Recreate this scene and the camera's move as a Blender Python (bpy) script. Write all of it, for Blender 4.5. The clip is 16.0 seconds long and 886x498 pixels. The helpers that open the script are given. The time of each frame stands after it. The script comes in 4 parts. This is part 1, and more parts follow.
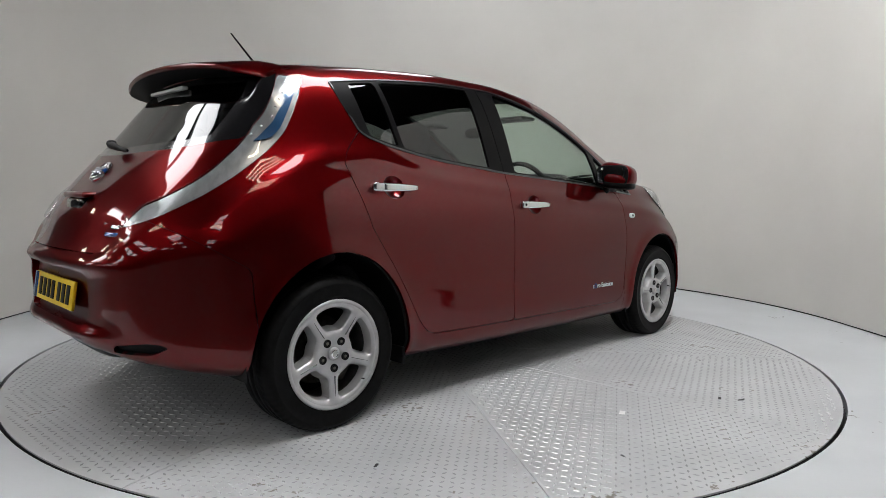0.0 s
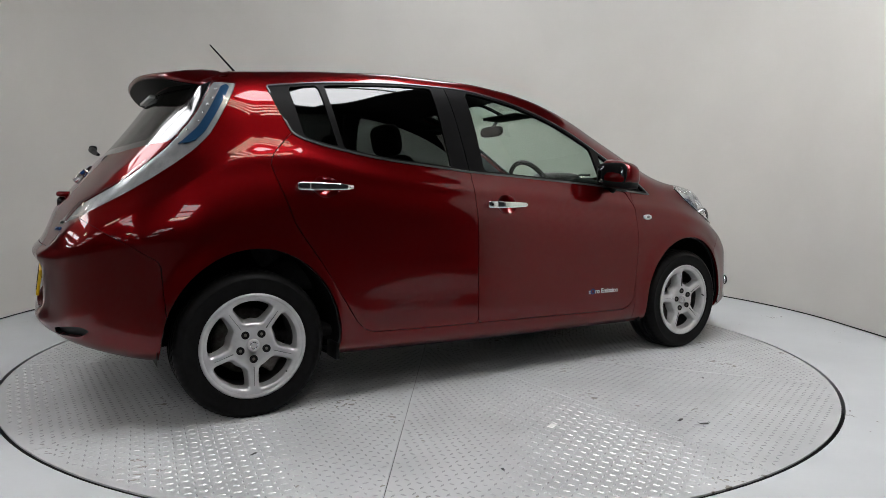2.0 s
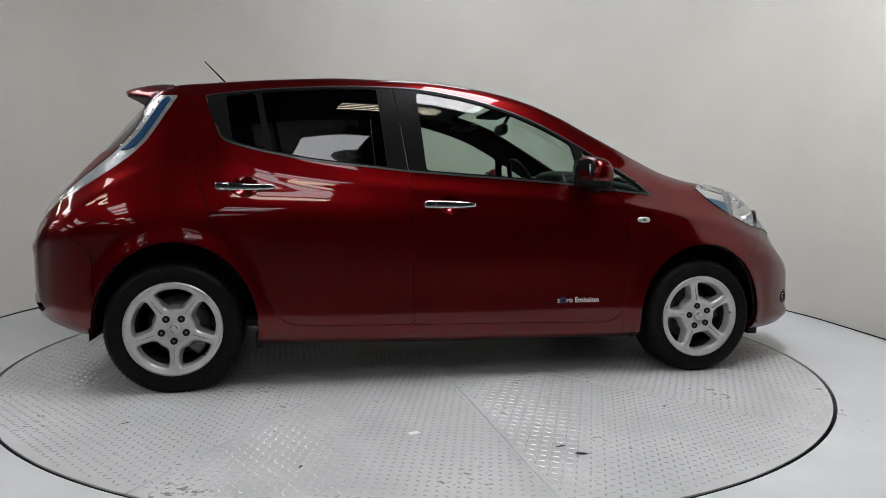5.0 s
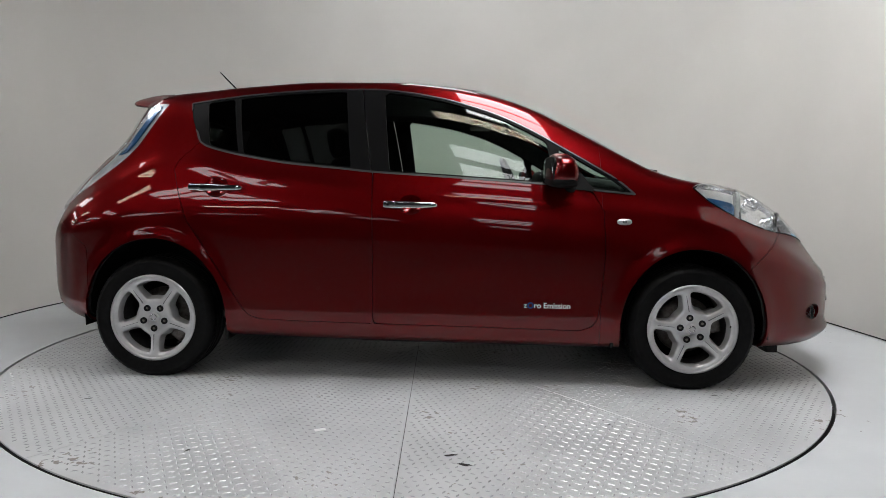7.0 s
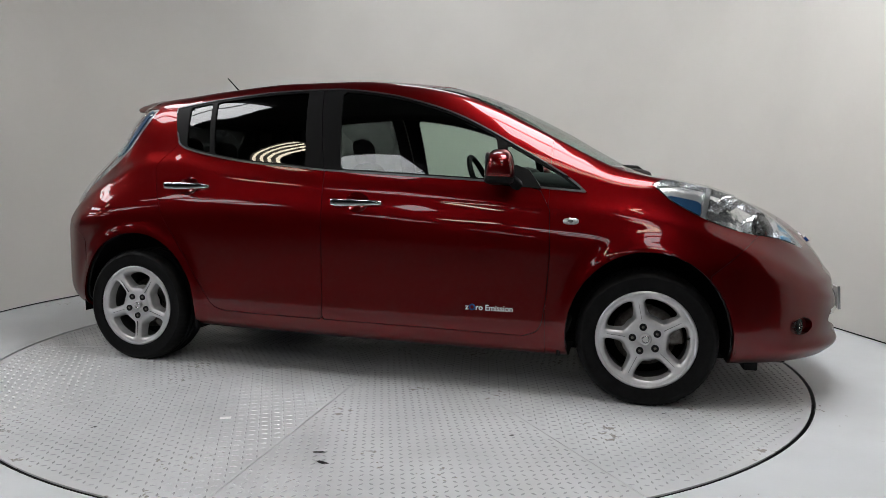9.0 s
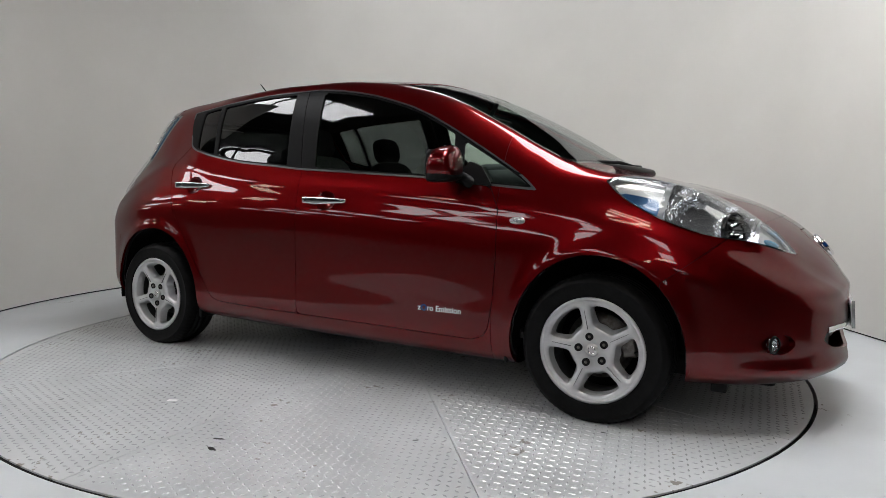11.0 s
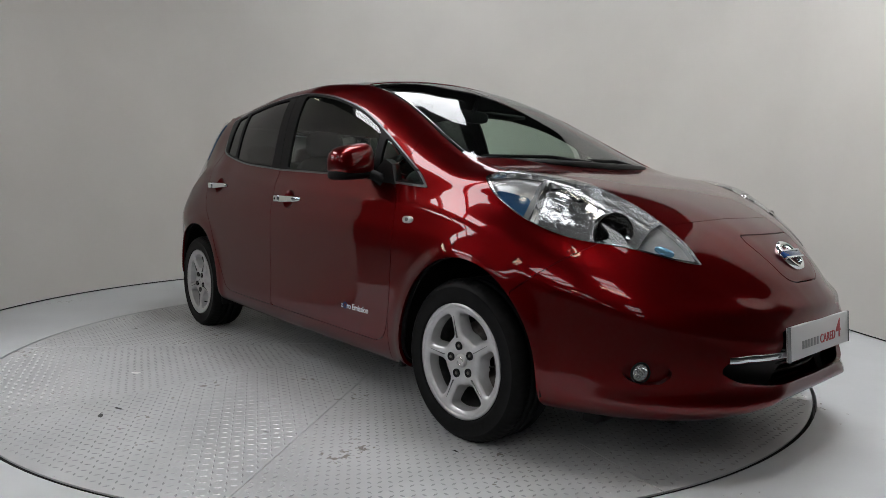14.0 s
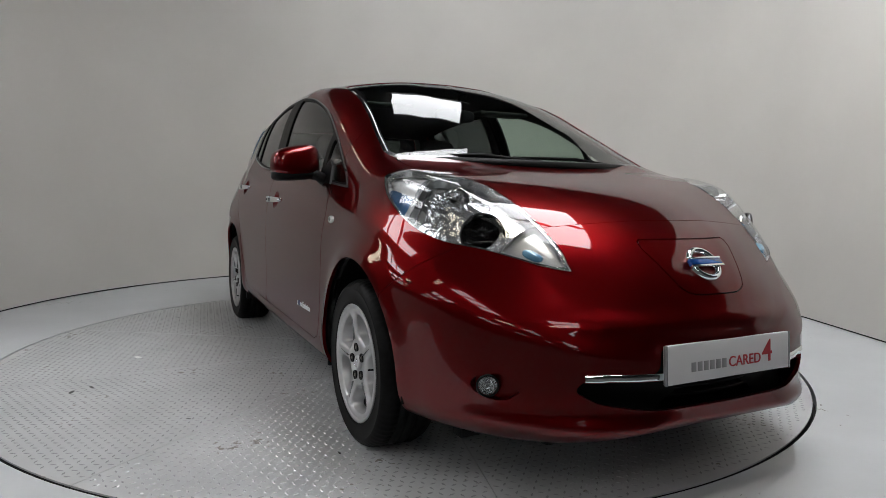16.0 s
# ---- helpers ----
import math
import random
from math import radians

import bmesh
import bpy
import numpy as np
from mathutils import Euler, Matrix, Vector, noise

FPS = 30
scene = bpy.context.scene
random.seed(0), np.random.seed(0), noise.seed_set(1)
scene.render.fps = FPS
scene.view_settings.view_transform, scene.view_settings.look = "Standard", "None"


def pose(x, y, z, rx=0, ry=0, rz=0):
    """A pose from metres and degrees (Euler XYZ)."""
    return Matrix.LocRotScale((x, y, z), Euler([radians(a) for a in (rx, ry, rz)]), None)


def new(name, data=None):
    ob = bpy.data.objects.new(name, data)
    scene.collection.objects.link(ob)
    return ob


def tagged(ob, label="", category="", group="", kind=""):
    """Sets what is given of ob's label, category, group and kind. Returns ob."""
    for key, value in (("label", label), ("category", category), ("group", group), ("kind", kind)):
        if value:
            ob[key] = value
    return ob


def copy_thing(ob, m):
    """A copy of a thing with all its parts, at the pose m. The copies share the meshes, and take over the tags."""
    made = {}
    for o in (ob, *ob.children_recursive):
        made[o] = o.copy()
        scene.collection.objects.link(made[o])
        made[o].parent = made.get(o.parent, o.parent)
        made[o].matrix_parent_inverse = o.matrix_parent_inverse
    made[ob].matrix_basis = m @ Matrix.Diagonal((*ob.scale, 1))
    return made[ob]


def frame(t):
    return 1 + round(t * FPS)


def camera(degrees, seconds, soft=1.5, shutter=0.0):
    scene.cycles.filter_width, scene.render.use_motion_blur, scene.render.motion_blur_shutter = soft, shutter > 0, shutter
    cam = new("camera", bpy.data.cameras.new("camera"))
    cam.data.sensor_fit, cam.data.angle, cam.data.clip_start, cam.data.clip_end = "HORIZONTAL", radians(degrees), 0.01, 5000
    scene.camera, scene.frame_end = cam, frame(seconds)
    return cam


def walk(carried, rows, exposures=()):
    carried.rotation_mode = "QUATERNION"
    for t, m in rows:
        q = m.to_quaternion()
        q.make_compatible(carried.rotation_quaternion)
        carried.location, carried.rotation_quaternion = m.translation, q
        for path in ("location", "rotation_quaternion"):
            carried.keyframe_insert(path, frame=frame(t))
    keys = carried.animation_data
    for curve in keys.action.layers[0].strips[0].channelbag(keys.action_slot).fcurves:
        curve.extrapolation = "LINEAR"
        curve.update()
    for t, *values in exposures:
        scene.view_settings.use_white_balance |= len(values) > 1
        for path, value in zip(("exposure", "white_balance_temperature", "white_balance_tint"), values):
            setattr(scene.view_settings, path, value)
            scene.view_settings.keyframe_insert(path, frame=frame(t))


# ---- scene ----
# camera: stands on the floor before a turntable, nudged round twice
EYE = (0.0, -4.008, 0.932)
cam = camera(68.78, 16.0, 0.75)
CAMERA_ROWS = [  # seconds, yaw, pitch
    (0.0, -1.25, -4.67),
    (0.5, -1.38, -4.67),
    (1.0, -1.37, -4.67),
    (1.5, -1.35, -4.70),
    (2.0, -1.39, -4.67),
    (2.5, -1.97, -4.67),
    (3.0, -1.97, -4.67),
    (3.5, -1.98, -4.66),
    (4.0, -1.92, -4.68),
    (6.5, -1.97, -4.53),
    (7.0, -2.01, -4.57),
    (7.5, -1.98, -4.56),
    (8.0, -1.96, -4.57),
    (8.5, -2.09, -4.64),
    (9.0, -3.37, -4.70),
    (11.5, -3.19, -4.82),
    (12.0, -3.24, -4.77),
    (12.5, -3.27, -4.82),
    (13.0, -3.33, -4.81),
    (13.5, -3.28, -4.88),
    (14.0, -3.28, -4.88),
    (14.5, -3.29, -4.93),
    (15.0, -3.29, -4.83),
    (15.5, -3.28, -4.82),
    (16.0, -3.29, -4.78),
]
walk(cam, [(t, pose(*EYE, 90 + pitch, -0.80, yaw)) for t, yaw, pitch in CAMERA_ROWS],
     [(0.0, 0.0), (9.0, 0.03), (12.2, 0.08), (13.7, -0.16), (16.0, -0.2)])
TURN_ROWS = [  # seconds, turn of the turntable in degrees
    (0.0, 44.11), (0.5, 40.59), (1.0, 37.09), (1.5, 33.56), (2.0, 30.07), (2.5, 26.58), (3.0, 23.18), (3.5, 19.78), (4.0, 16.36), (6.5, -0.99), (7.0, -4.52), (7.5, -8.08), (8.0, -11.55), (8.5, -14.97), (9.0, -18.46), (11.5, -35.61), (12.0, -39.06), (12.5, -42.45), (13.0, -45.87), (13.5, -49.28), (14.0, -52.78), (14.5, -56.23), (15.0, -59.61), (15.5, -63.02), (16.0, -66.55),
]

# ---- world and light ----
world = bpy.data.worlds.new("world")
scene.world = world
world.use_nodes = True
wn = world.node_tree.nodes
sky = wn.new("ShaderNodeTexSky")
sky.sky_type = "NISHITA"
sky.sun_disc = False
sky.sun_elevation, sky.sun_rotation = radians(40), radians(200)
world.node_tree.links.new(sky.outputs[0], wn["Background"].inputs[0])
wn["Background"].inputs[1].default_value = 0.08

# ---- materials ----


def mat(name, color=(0.5, 0.5, 0.5), rough=0.5, metal=0.0, coat=0.0, emit=None, strength=0.0, gloss=0.5):
    m = bpy.data.materials.new(name)
    m.use_nodes = True
    b = m.node_tree.nodes["Principled BSDF"]
    b.inputs["Base Color"].default_value = (*color, 1)
    b.inputs["Roughness"].default_value = rough
    b.inputs["Metallic"].default_value = metal
    b.inputs["Coat Weight"].default_value = coat
    b.inputs["Coat Roughness"].default_value = 0.02
    b.inputs["Specular IOR Level"].default_value = gloss
    if emit:
        b.inputs["Emission Color"].default_value = (*emit, 1)
        b.inputs["Emission Strength"].default_value = strength
    return m


def noisy(m, scale, low, high, bump=0.0, bump_scale=None, detail=6.0, stretch=(1, 1, 1), rough=None):
    """Colour that wanders between two tones by noise, with a fine relief."""
    nt = m.node_tree
    b = nt.nodes["Principled BSDF"]
    co = nt.nodes.new("ShaderNodeTexCoord")
    mp = nt.nodes.new("ShaderNodeMapping")
    mp.inputs["Scale"].default_value = stretch
    nt.links.new(co.outputs["Object"], mp.inputs["Vector"])
    n = nt.nodes.new("ShaderNodeTexNoise")
    n.inputs["Scale"].default_value = scale
    n.inputs["Detail"].default_value = detail
    nt.links.new(mp.outputs[0], n.inputs["Vector"])
    r = nt.nodes.new("ShaderNodeValToRGB")
    r.color_ramp.elements[0].position, r.color_ramp.elements[1].position = 0.3, 0.7
    r.color_ramp.elements[0].color, r.color_ramp.elements[1].color = (*low, 1), (*high, 1)
    nt.links.new(n.outputs["Fac"], r.inputs[0])
    nt.links.new(r.outputs[0], b.inputs["Base Color"])
    if rough:
        q = nt.nodes.new("ShaderNodeMapRange")
        q.inputs["To Min"].default_value, q.inputs["To Max"].default_value = rough
        nt.links.new(n.outputs["Fac"], q.inputs["Value"])
        nt.links.new(q.outputs[0], b.inputs["Roughness"])
    if bump:
        n2 = nt.nodes.new("ShaderNodeTexNoise")
        n2.inputs["Scale"].default_value = bump_scale or scale * 8
        n2.inputs["Detail"].default_value = 4
        nt.links.new(mp.outputs[0], n2.inputs["Vector"])
        bp = nt.nodes.new("ShaderNodeBump")
        bp.inputs["Strength"].default_value = bump
        bp.inputs["Distance"].default_value = 0.01
        nt.links.new(n2.outputs["Fac"], bp.inputs["Height"])
        nt.links.new(bp.outputs[0], b.inputs["Normal"])
    return m


def speckled(m, scale, cut, color, big=3.0):
    """Sparse dark specks and scuffs over a material's colour."""
    nt = m.node_tree
    b = nt.nodes["Principled BSDF"]
    src = b.inputs["Base Color"].links[0].from_socket
    co = nt.nodes.new("ShaderNodeTexCoord")
    n = nt.nodes.new("ShaderNodeTexNoise")
    n.inputs["Scale"].default_value, n.inputs["Detail"].default_value = scale, 3
    n2 = nt.nodes.new("ShaderNodeTexNoise")
    n2.inputs["Scale"].default_value, n2.inputs["Detail"].default_value = big, 2
    mul = nt.nodes.new("ShaderNodeMath")
    mul.operation = "MULTIPLY"
    r = nt.nodes.new("ShaderNodeMapRange")
    r.inputs["From Min"].default_value, r.inputs["From Max"].default_value = cut, cut + 0.03
    mix = nt.nodes.new("ShaderNodeMix")
    mix.data_type = "RGBA"
    mix.inputs["B"].default_value = (*color, 1)
    nt.links.new(co.outputs["Object"], n.inputs["Vector"])
    nt.links.new(co.outputs["Object"], n2.inputs["Vector"])
    nt.links.new(n.outputs["Fac"], mul.inputs[0])
    nt.links.new(n2.outputs["Fac"], mul.inputs[1])
    nt.links.new(mul.outputs[0], r.inputs["Value"])
    nt.links.new(r.outputs[0], mix.inputs["Factor"])
    nt.links.new(src, mix.inputs["A"])
    nt.links.new(mix.outputs["Result"], b.inputs["Base Color"])
    return m


PAINT = mat("red_metallic_paint", (0.116, 0.0014, 0.0026), 0.32, 0.85, 0.94)
PAINT.node_tree.nodes["Principled BSDF"].inputs["Coat IOR"].default_value = 1.45
PAINT.node_tree.nodes["Principled BSDF"].inputs["Specular Tint"].default_value = (0.3, 0.02, 0.03, 1)
BLACK = mat("black_plastic", (0.004, 0.004, 0.0045), 0.5, gloss=0.15)
GLOSS = mat("gloss_black_trim", (0.008, 0.008, 0.009), 0.12, 0, 0.6)
RUBBER = noisy(mat("tyre_rubber", (0.02, 0.02, 0.02), 0.5, gloss=0.1), 40, (0.003, 0.003, 0.003), (0.0065, 0.0065, 0.007))
SILVER = noisy(mat("silver_wheel_paint", (0.6, 0.6, 0.61), 0.32, 0.5, 0.3), 25, (0.48, 0.48, 0.488), (0.56, 0.56, 0.568))
CHROME = mat("chrome", (0.82, 0.83, 0.85), 0.07, 1.0)
STEEL = noisy(mat("brake_steel", (0.3, 0.29, 0.28), 0.45, 0.9), 60, (0.10, 0.085, 0.075), (0.2, 0.19, 0.18))
# barrel colour darkened to put in the shade behind the spokes
BARREL = noisy(mat("shaded_rim_barrel", (0.1, 0.1, 0.1), 0.5, 0.6), 30, (0.05, 0.05, 0.05), (0.09, 0.09, 0.09))
CABIN = noisy(mat("dark_cabin", (0.02, 0.02, 0.022), 0.8), 30, (0.012, 0.012, 0.013), (0.025, 0.025, 0.027))
SEAT = noisy(mat("seat_cloth", (0.03, 0.03, 0.033), 0.95), 60, (0.018, 0.018, 0.02), (0.035, 0.035, 0.038), 0.2)
WHITE_PAINT = mat("white_lettering", (0.8, 0.8, 0.82), 0.4)
BLUE = mat("blue_enamel", (0.012, 0.07, 0.28), 0.15, 0.3, 0.8)
TRIM = mat("satin_black_trim", (0.006, 0.006, 0.0065), 0.4, gloss=0.06)
STRIP = mat("dull_metal_strip", (0.1, 0.1, 0.104), 0.3, 0.8)
LAMP_CHROME = noisy(mat("lamp_chrome", (0.8, 0.81, 0.83), 0.11, 0.85), 14, (0.68, 0.685, 0.695), (0.8, 0.805, 0.815), 0.3, 38)
LAMP_SATIN = noisy(mat("satin_lamp_tray", (0.6, 0.61, 0.62), 0.3, 0.7), 20, (0.5, 0.505, 0.51), (0.6, 0.605, 0.61))
PALE_BLUE = mat("pale_blue_bulb", (0.18, 0.42, 0.62), 0.12, 0.2, 0.8)
TAIL_SILVER = noisy(mat("tail_lamp_silver", (0.55, 0.56, 0.58), 0.22, 0.55), 40, (0.42, 0.425, 0.435), (0.56, 0.57, 0.58), 0.06, 60, stretch=(1, 1, 0.25))
DARK_FLOOR = noisy(mat("dark_unseen_floor", (0.07, 0.07, 0.07), 0.6), 1.5, (0.05, 0.05, 0.05), (0.09, 0.09, 0.088), 0.1, 30)
LAMP_GREY = mat("lamp_grey", (0.35, 0.36, 0.37), 0.25, 0.6)
BLUE_LAMP = mat("blue_lamp_strip", (0.03, 0.1, 0.22), 0.18, 0.3, 0.8)
YELLOW = mat("yellow_plate", (0.75, 0.5, 0.01), 0.35)
PLATE_WHITE = mat("silver_white_plate", (0.6, 0.6, 0.61), 0.35)
RED_PRINT = mat("red_print", (0.4, 0.02, 0.03), 0.4)
GREY_PRINT = mat("grey_print", (0.25, 0.25, 0.26), 0.4)
ROOF_STEEL = noisy(mat("dark_roof_steel", (0.06, 0.06, 0.06), 0.6), 3.0, (0.04, 0.04, 0.042), (0.08, 0.08, 0.08))
MIRROR = mat("mirror_glass", (0.85, 0.87, 0.88), 0.01, 1.0)
PAPER = mat("white_paper", (0.85, 0.85, 0.84), 0.8)


def pane_material(name, tint, gloss=0.055):
    m = bpy.data.materials.new(name)
    m.use_nodes = True
    nt = m.node_tree
    nt.nodes.remove(nt.nodes["Principled BSDF"])
    out = nt.nodes["Material Output"]
    t = nt.nodes.new("ShaderNodeBsdfTransparent")
    t.inputs[0].default_value = (*tint, 1)
    g = nt.nodes.new("ShaderNodeBsdfGlossy")
    g.inputs["Roughness"].default_value = 0.01
    lw = nt.nodes.new("ShaderNodeLayerWeight")
    lw.inputs["Blend"].default_value = 0.5
    pw = nt.nodes.new("ShaderNodeMath")
    pw.operation, pw.inputs[1].default_value = "POWER", 4.5
    f = nt.nodes.new("ShaderNodeMapRange")
    f.inputs["To Min"].default_value, f.inputs["To Max"].default_value = gloss, 0.95
    nt.links.new(lw.outputs["Facing"], pw.inputs[0])
    nt.links.new(pw.outputs[0], f.inputs["Value"])
    mx = nt.nodes.new("ShaderNodeMixShader")
    nt.links.new(f.outputs[0], mx.inputs[0])
    nt.links.new(t.outputs[0], mx.inputs[1])
    nt.links.new(g.outputs[0], mx.inputs[2])
    nt.links.new(mx.outputs[0], out.inputs[0])
    return m


LENS = pane_material("clear_lens", (0.96, 0.97, 0.97))
GLASS = pane_material("window_glass", (0.72, 0.82, 0.76))
PRIVACY = pane_material("privacy_glass", (0.12, 0.13, 0.13))

WALL = noisy(mat("white_wall_paint", (0.78, 0.77, 0.74), 0.85), 1.3, (0.525, 0.511, 0.48), (0.565, 0.55, 0.517), 0.03, 60)
FLOOR = speckled(noisy(mat("grey_floor_paint", (0.5, 0.51, 0.52), 0.4), 2.0, (0.46, 0.478, 0.495), (0.545, 0.562, 0.578), 0.05, 40, rough=(0.3, 0.55)), 34, 0.44, (0.14, 0.13, 0.12))
PLATE = speckled(noisy(mat("grey_plate_paint", (0.45, 0.45, 0.45), 0.4), 3.0, (0.385, 0.394, 0.402), (0.495, 0.504, 0.512), 0.06, 70, rough=(0.3, 0.55)), 30, 0.392, (0.17, 0.15, 0.13))
# studs lighter than the plate, their glint put into the colour
STUD = noisy(mat("bright_plate_studs", (0.55, 0.55, 0.55), 0.2, 0.3), 4.0, (0.42, 0.43, 0.44), (0.58, 0.59, 0.6))
DARK_HALL = noisy(mat("dark_hall_cladding", (0.05, 0.05, 0.055), 0.8), 0.6, (0.04, 0.04, 0.045), (0.065, 0.065, 0.07))
# three strengths of one sheet, set to balance the hall's light
SKYLIGHT = mat("skylight_sheet", (0.8, 0.8, 0.8), 0.5, 0, 0, (0.98, 0.985, 1.01), 15.5)
MID_SHEET = mat("mid_skylight_sheet", (0.8, 0.8, 0.8), 0.5, 0, 0, (0.98, 0.985, 1.01), 10.5)
DULL_SHEET = mat("dim_skylight_sheet", (0.8, 0.8, 0.8), 0.5, 0, 0, (0.97, 0.985, 1.02), 6.0)
TUBE = mat("strip_lamp_tube", (0.8, 0.8, 0.8), 0.5, 0, 0, (1.0, 0.88, 0.68), 16.0)

# ---- builders ----


def mesh_object(name, verts, faces, material, smooth=True):
    me = bpy.data.meshes.new(name)
    me.from_pydata([tuple(v[:3]) for v in verts], [], faces)
    me.materials.append(material)
    if smooth:
        me.shade_smooth()
    me.validate()
    return new(name, me)


def part(name, bm, material, parent, label=""):
    me = bpy.data.meshes.new(name)
    bm.to_mesh(me)
    bm.free()
    me.materials.append(material)
    ob = new(name, me)
    ob.parent = parent
    if label:
        ob["label"] = label
    return ob


def child(ob, parent, label=""):
    ob.parent = parent
    if label:
        ob["label"] = label
    return ob


def box(bm, x0, x1, y0, y1, z0, z1, bevel=0.0):
    m = Matrix.Translation(((x0 + x1) / 2, (y0 + y1) / 2, (z0 + z1) / 2)) @ Matrix.Diagonal((abs(x1 - x0), abs(y1 - y0), abs(z1 - z0), 1))
    vs = bmesh.ops.create_cube(bm, size=1, matrix=m)["verts"]
    if bevel:
        es = list({e for v in vs for e in v.link_edges})
        bmesh.ops.bevel(bm, geom=es, offset=bevel, segments=2, profile=0.5, affect="EDGES")
    return bm


def revolve(profile, n=48, closed=False):
    """verts and faces of (radius, height) points turned round y; y is the axis."""
    vs, fs = [], []
    k = len(profile)
    for i in range(n):
        a = 2 * math.pi * i / n
        for r, h in profile:
            vs.append((r * math.cos(a), h, r * math.sin(a)))
    for i in range(n):
        j = (i + 1) % n
        for q in range(k - (0 if closed else 1)):
            w = (q + 1) % k
            fs.append((i * k + q, i * k + w, j * k + w, j * k + q))
    return vs, fs


def sweep(points, radius, n=10):
    """A tube along points."""
    vs, fs = [], []
    pts = [Vector(p) for p in points]
    for i, p in enumerate(pts):
        d = (pts[min(i + 1, len(pts) - 1)] - pts[max(i - 1, 0)]).normalized()
        u = d.orthogonal().normalized() if abs(d.z) > 0.9 else d.cross(Vector((0, 0, 1))).normalized()
        w = d.cross(u)
        r = radius[i] if isinstance(radius, (list, tuple)) else radius
        for k in range(n):
            a = 2 * math.pi * k / n
            vs.append(tuple(p + r * (math.cos(a) * u + math.sin(a) * w)))
    for i in range(len(pts) - 1):
        for k in range(n):
            fs.append((i * n + k, i * n + (k + 1) % n, (i + 1) * n + (k + 1) % n, (i + 1) * n + k))
    fs.append(tuple(range(n)))
    fs.append(tuple((len(pts) - 1) * n + k for k in reversed(range(n))))
    return vs, fs


# ---- the hall ----
WALL_C, WALL_R, WALL_H = (0.05, 0.80), 3.11, 3.45
WALL_END_EAST, WALL_END_WEST = -2.15, 0.02


def wall_plan(r):
    cx, cy = WALL_C
    pts = [(cx + r, WALL_END_EAST + i * (cy - WALL_END_EAST) / 8) for i in range(8)]
    pts += [(cx + r * math.cos(a), cy + r * math.sin(a)) for a in np.linspace(0, math.pi, 97)]
    pts += [(cx - r, cy - (i + 1) * (cy - WALL_END_WEST) / 8) for i in range(8)]
    return pts


def build_hall():
    inner, outer = wall_plan(WALL_R), wall_plan(WALL_R + 0.12)
    n = len(inner)
    vs = [(x, y, z) for z in (0.012, WALL_H) for x, y in inner] + [(x, y, z) for z in (0.012, WALL_H) for x, y in outer]
    fs = []
    for i in range(n - 1):
        fs.append((i, i + n, i + n + 1, i + 1))
        fs.append((2 * n + i, 2 * n + i + 1, 3 * n + i + 1, 3 * n + i))
        fs.append((n + i, 3 * n + i, 3 * n + i + 1, n + i + 1))
    fs += [(0, 2 * n, 3 * n, n), (n - 1, 2 * n - 1, 4 * n - 1, 3 * n - 1)]
    w = mesh_object("wall_curved", vs, fs, WALL)
    tagged(w, "curved white painted studio wall behind the turntable", "wall", kind="structure")
    # dark joint between wall and floor
    vs = [(x, y, z) for z in (0.0, 0.012) for x, y in wall_plan(WALL_R + 0.012)]
    n = len(vs) // 2
    j = mesh_object("trim", vs, [(i, i + n, i + n + 1, i + 1) for i in range(n - 1)], BLACK)
    tagged(j, "thin dark joint along the foot of the curved wall", "joint", kind="structure")
    # floor with a round hole for the turntable
    r0 = 2.247
    vs, fs = [], []
    m = 192
    for k in range(m):
        a = 2 * math.pi * k / m
        c, s = math.cos(a), math.sin(a)
        e = 20 / max(abs(c), abs(s))
        vs += [(r0 * c, r0 * s, -0.06), (r0 * c, r0 * s, 0.0), (3.6 * c, 3.6 * s, 0.0), (e * c, e * s, 0.0)]
    for k in range(m):
        q = (k + 1) % m
        fs += [(4 * k + i, 4 * q + i, 4 * q + i + 1, 4 * k + i + 1) for i in range(3)]
    f = mesh_object("floor", vs, fs, FLOOR, False)
    tagged(f, "grey painted concrete floor with scuffs and specks", "floor", kind="structure")
    p = mesh_object("pit", [(2.3 * math.cos(a), 2.3 * math.sin(a), -0.05) for a in np.linspace(0, 2 * math.pi, 64, False)], [tuple(range(64))], BLACK, False)
    tagged(p, "dark pit seen through the gap round the turntable", "pit", kind="structure")
    # unseen dark slabs beyond the painted floor, added to darken the car's reflections
    for name, x0, x1, y0, y1 in (("dark_floor_west", -36.0, -3.45, -32.0, 7.0), ("dark_floor_south", -3.44, 9.0, -32.0, -2.8), ("dark_floor_east", 3.45, 9.0, -2.79, 7.0)):
        bm = bmesh.new()
        box(bm, x0, x1, y0, y1, -0.02, 0.004)
        tagged(part(name, bm, DARK_FLOOR, None), "unseen dark floor added to darken the reflections in the car", "floor", kind="structure")
    # outer shell of the hall
    W, X, Y0, Y1, H = -36.0, 9.0, -32.0, 7.0, 5.4
    for name, a, b in (("wall_west", (W, Y0), (W, Y1)), ("wall_east", (X, Y1), (X, Y0)), ("wall_south", (X, Y0), (W, Y0)), ("wall_north", (W, Y1), (X, Y1))):
        a, b = Vector((*a, 0)), Vector((*b, 0))
        d = (b - a).normalized()
        nrm = Vector((d.y, -d.x, 0)) * -0.2
        bm = bmesh.new()
        q = [a, b, b + nrm, a + nrm]
        lo = [bm.verts.new(v) for v in q]
        hi = [bm.verts.new(v + Vector((0, 0, H))) for v in q]
        for i in range(4):
            bm.faces.new((lo[i], lo[(i + 1) % 4], hi[(i + 1) % 4], hi[i]))
        bm.faces.new(hi)
        tagged(part(name, bm, DARK_HALL, None), "dark clad outer wall of the hall", "wall", kind="structure")
    bm = bmesh.new()
    box(bm, W, X, Y0, Y1, H, H + 0.15)
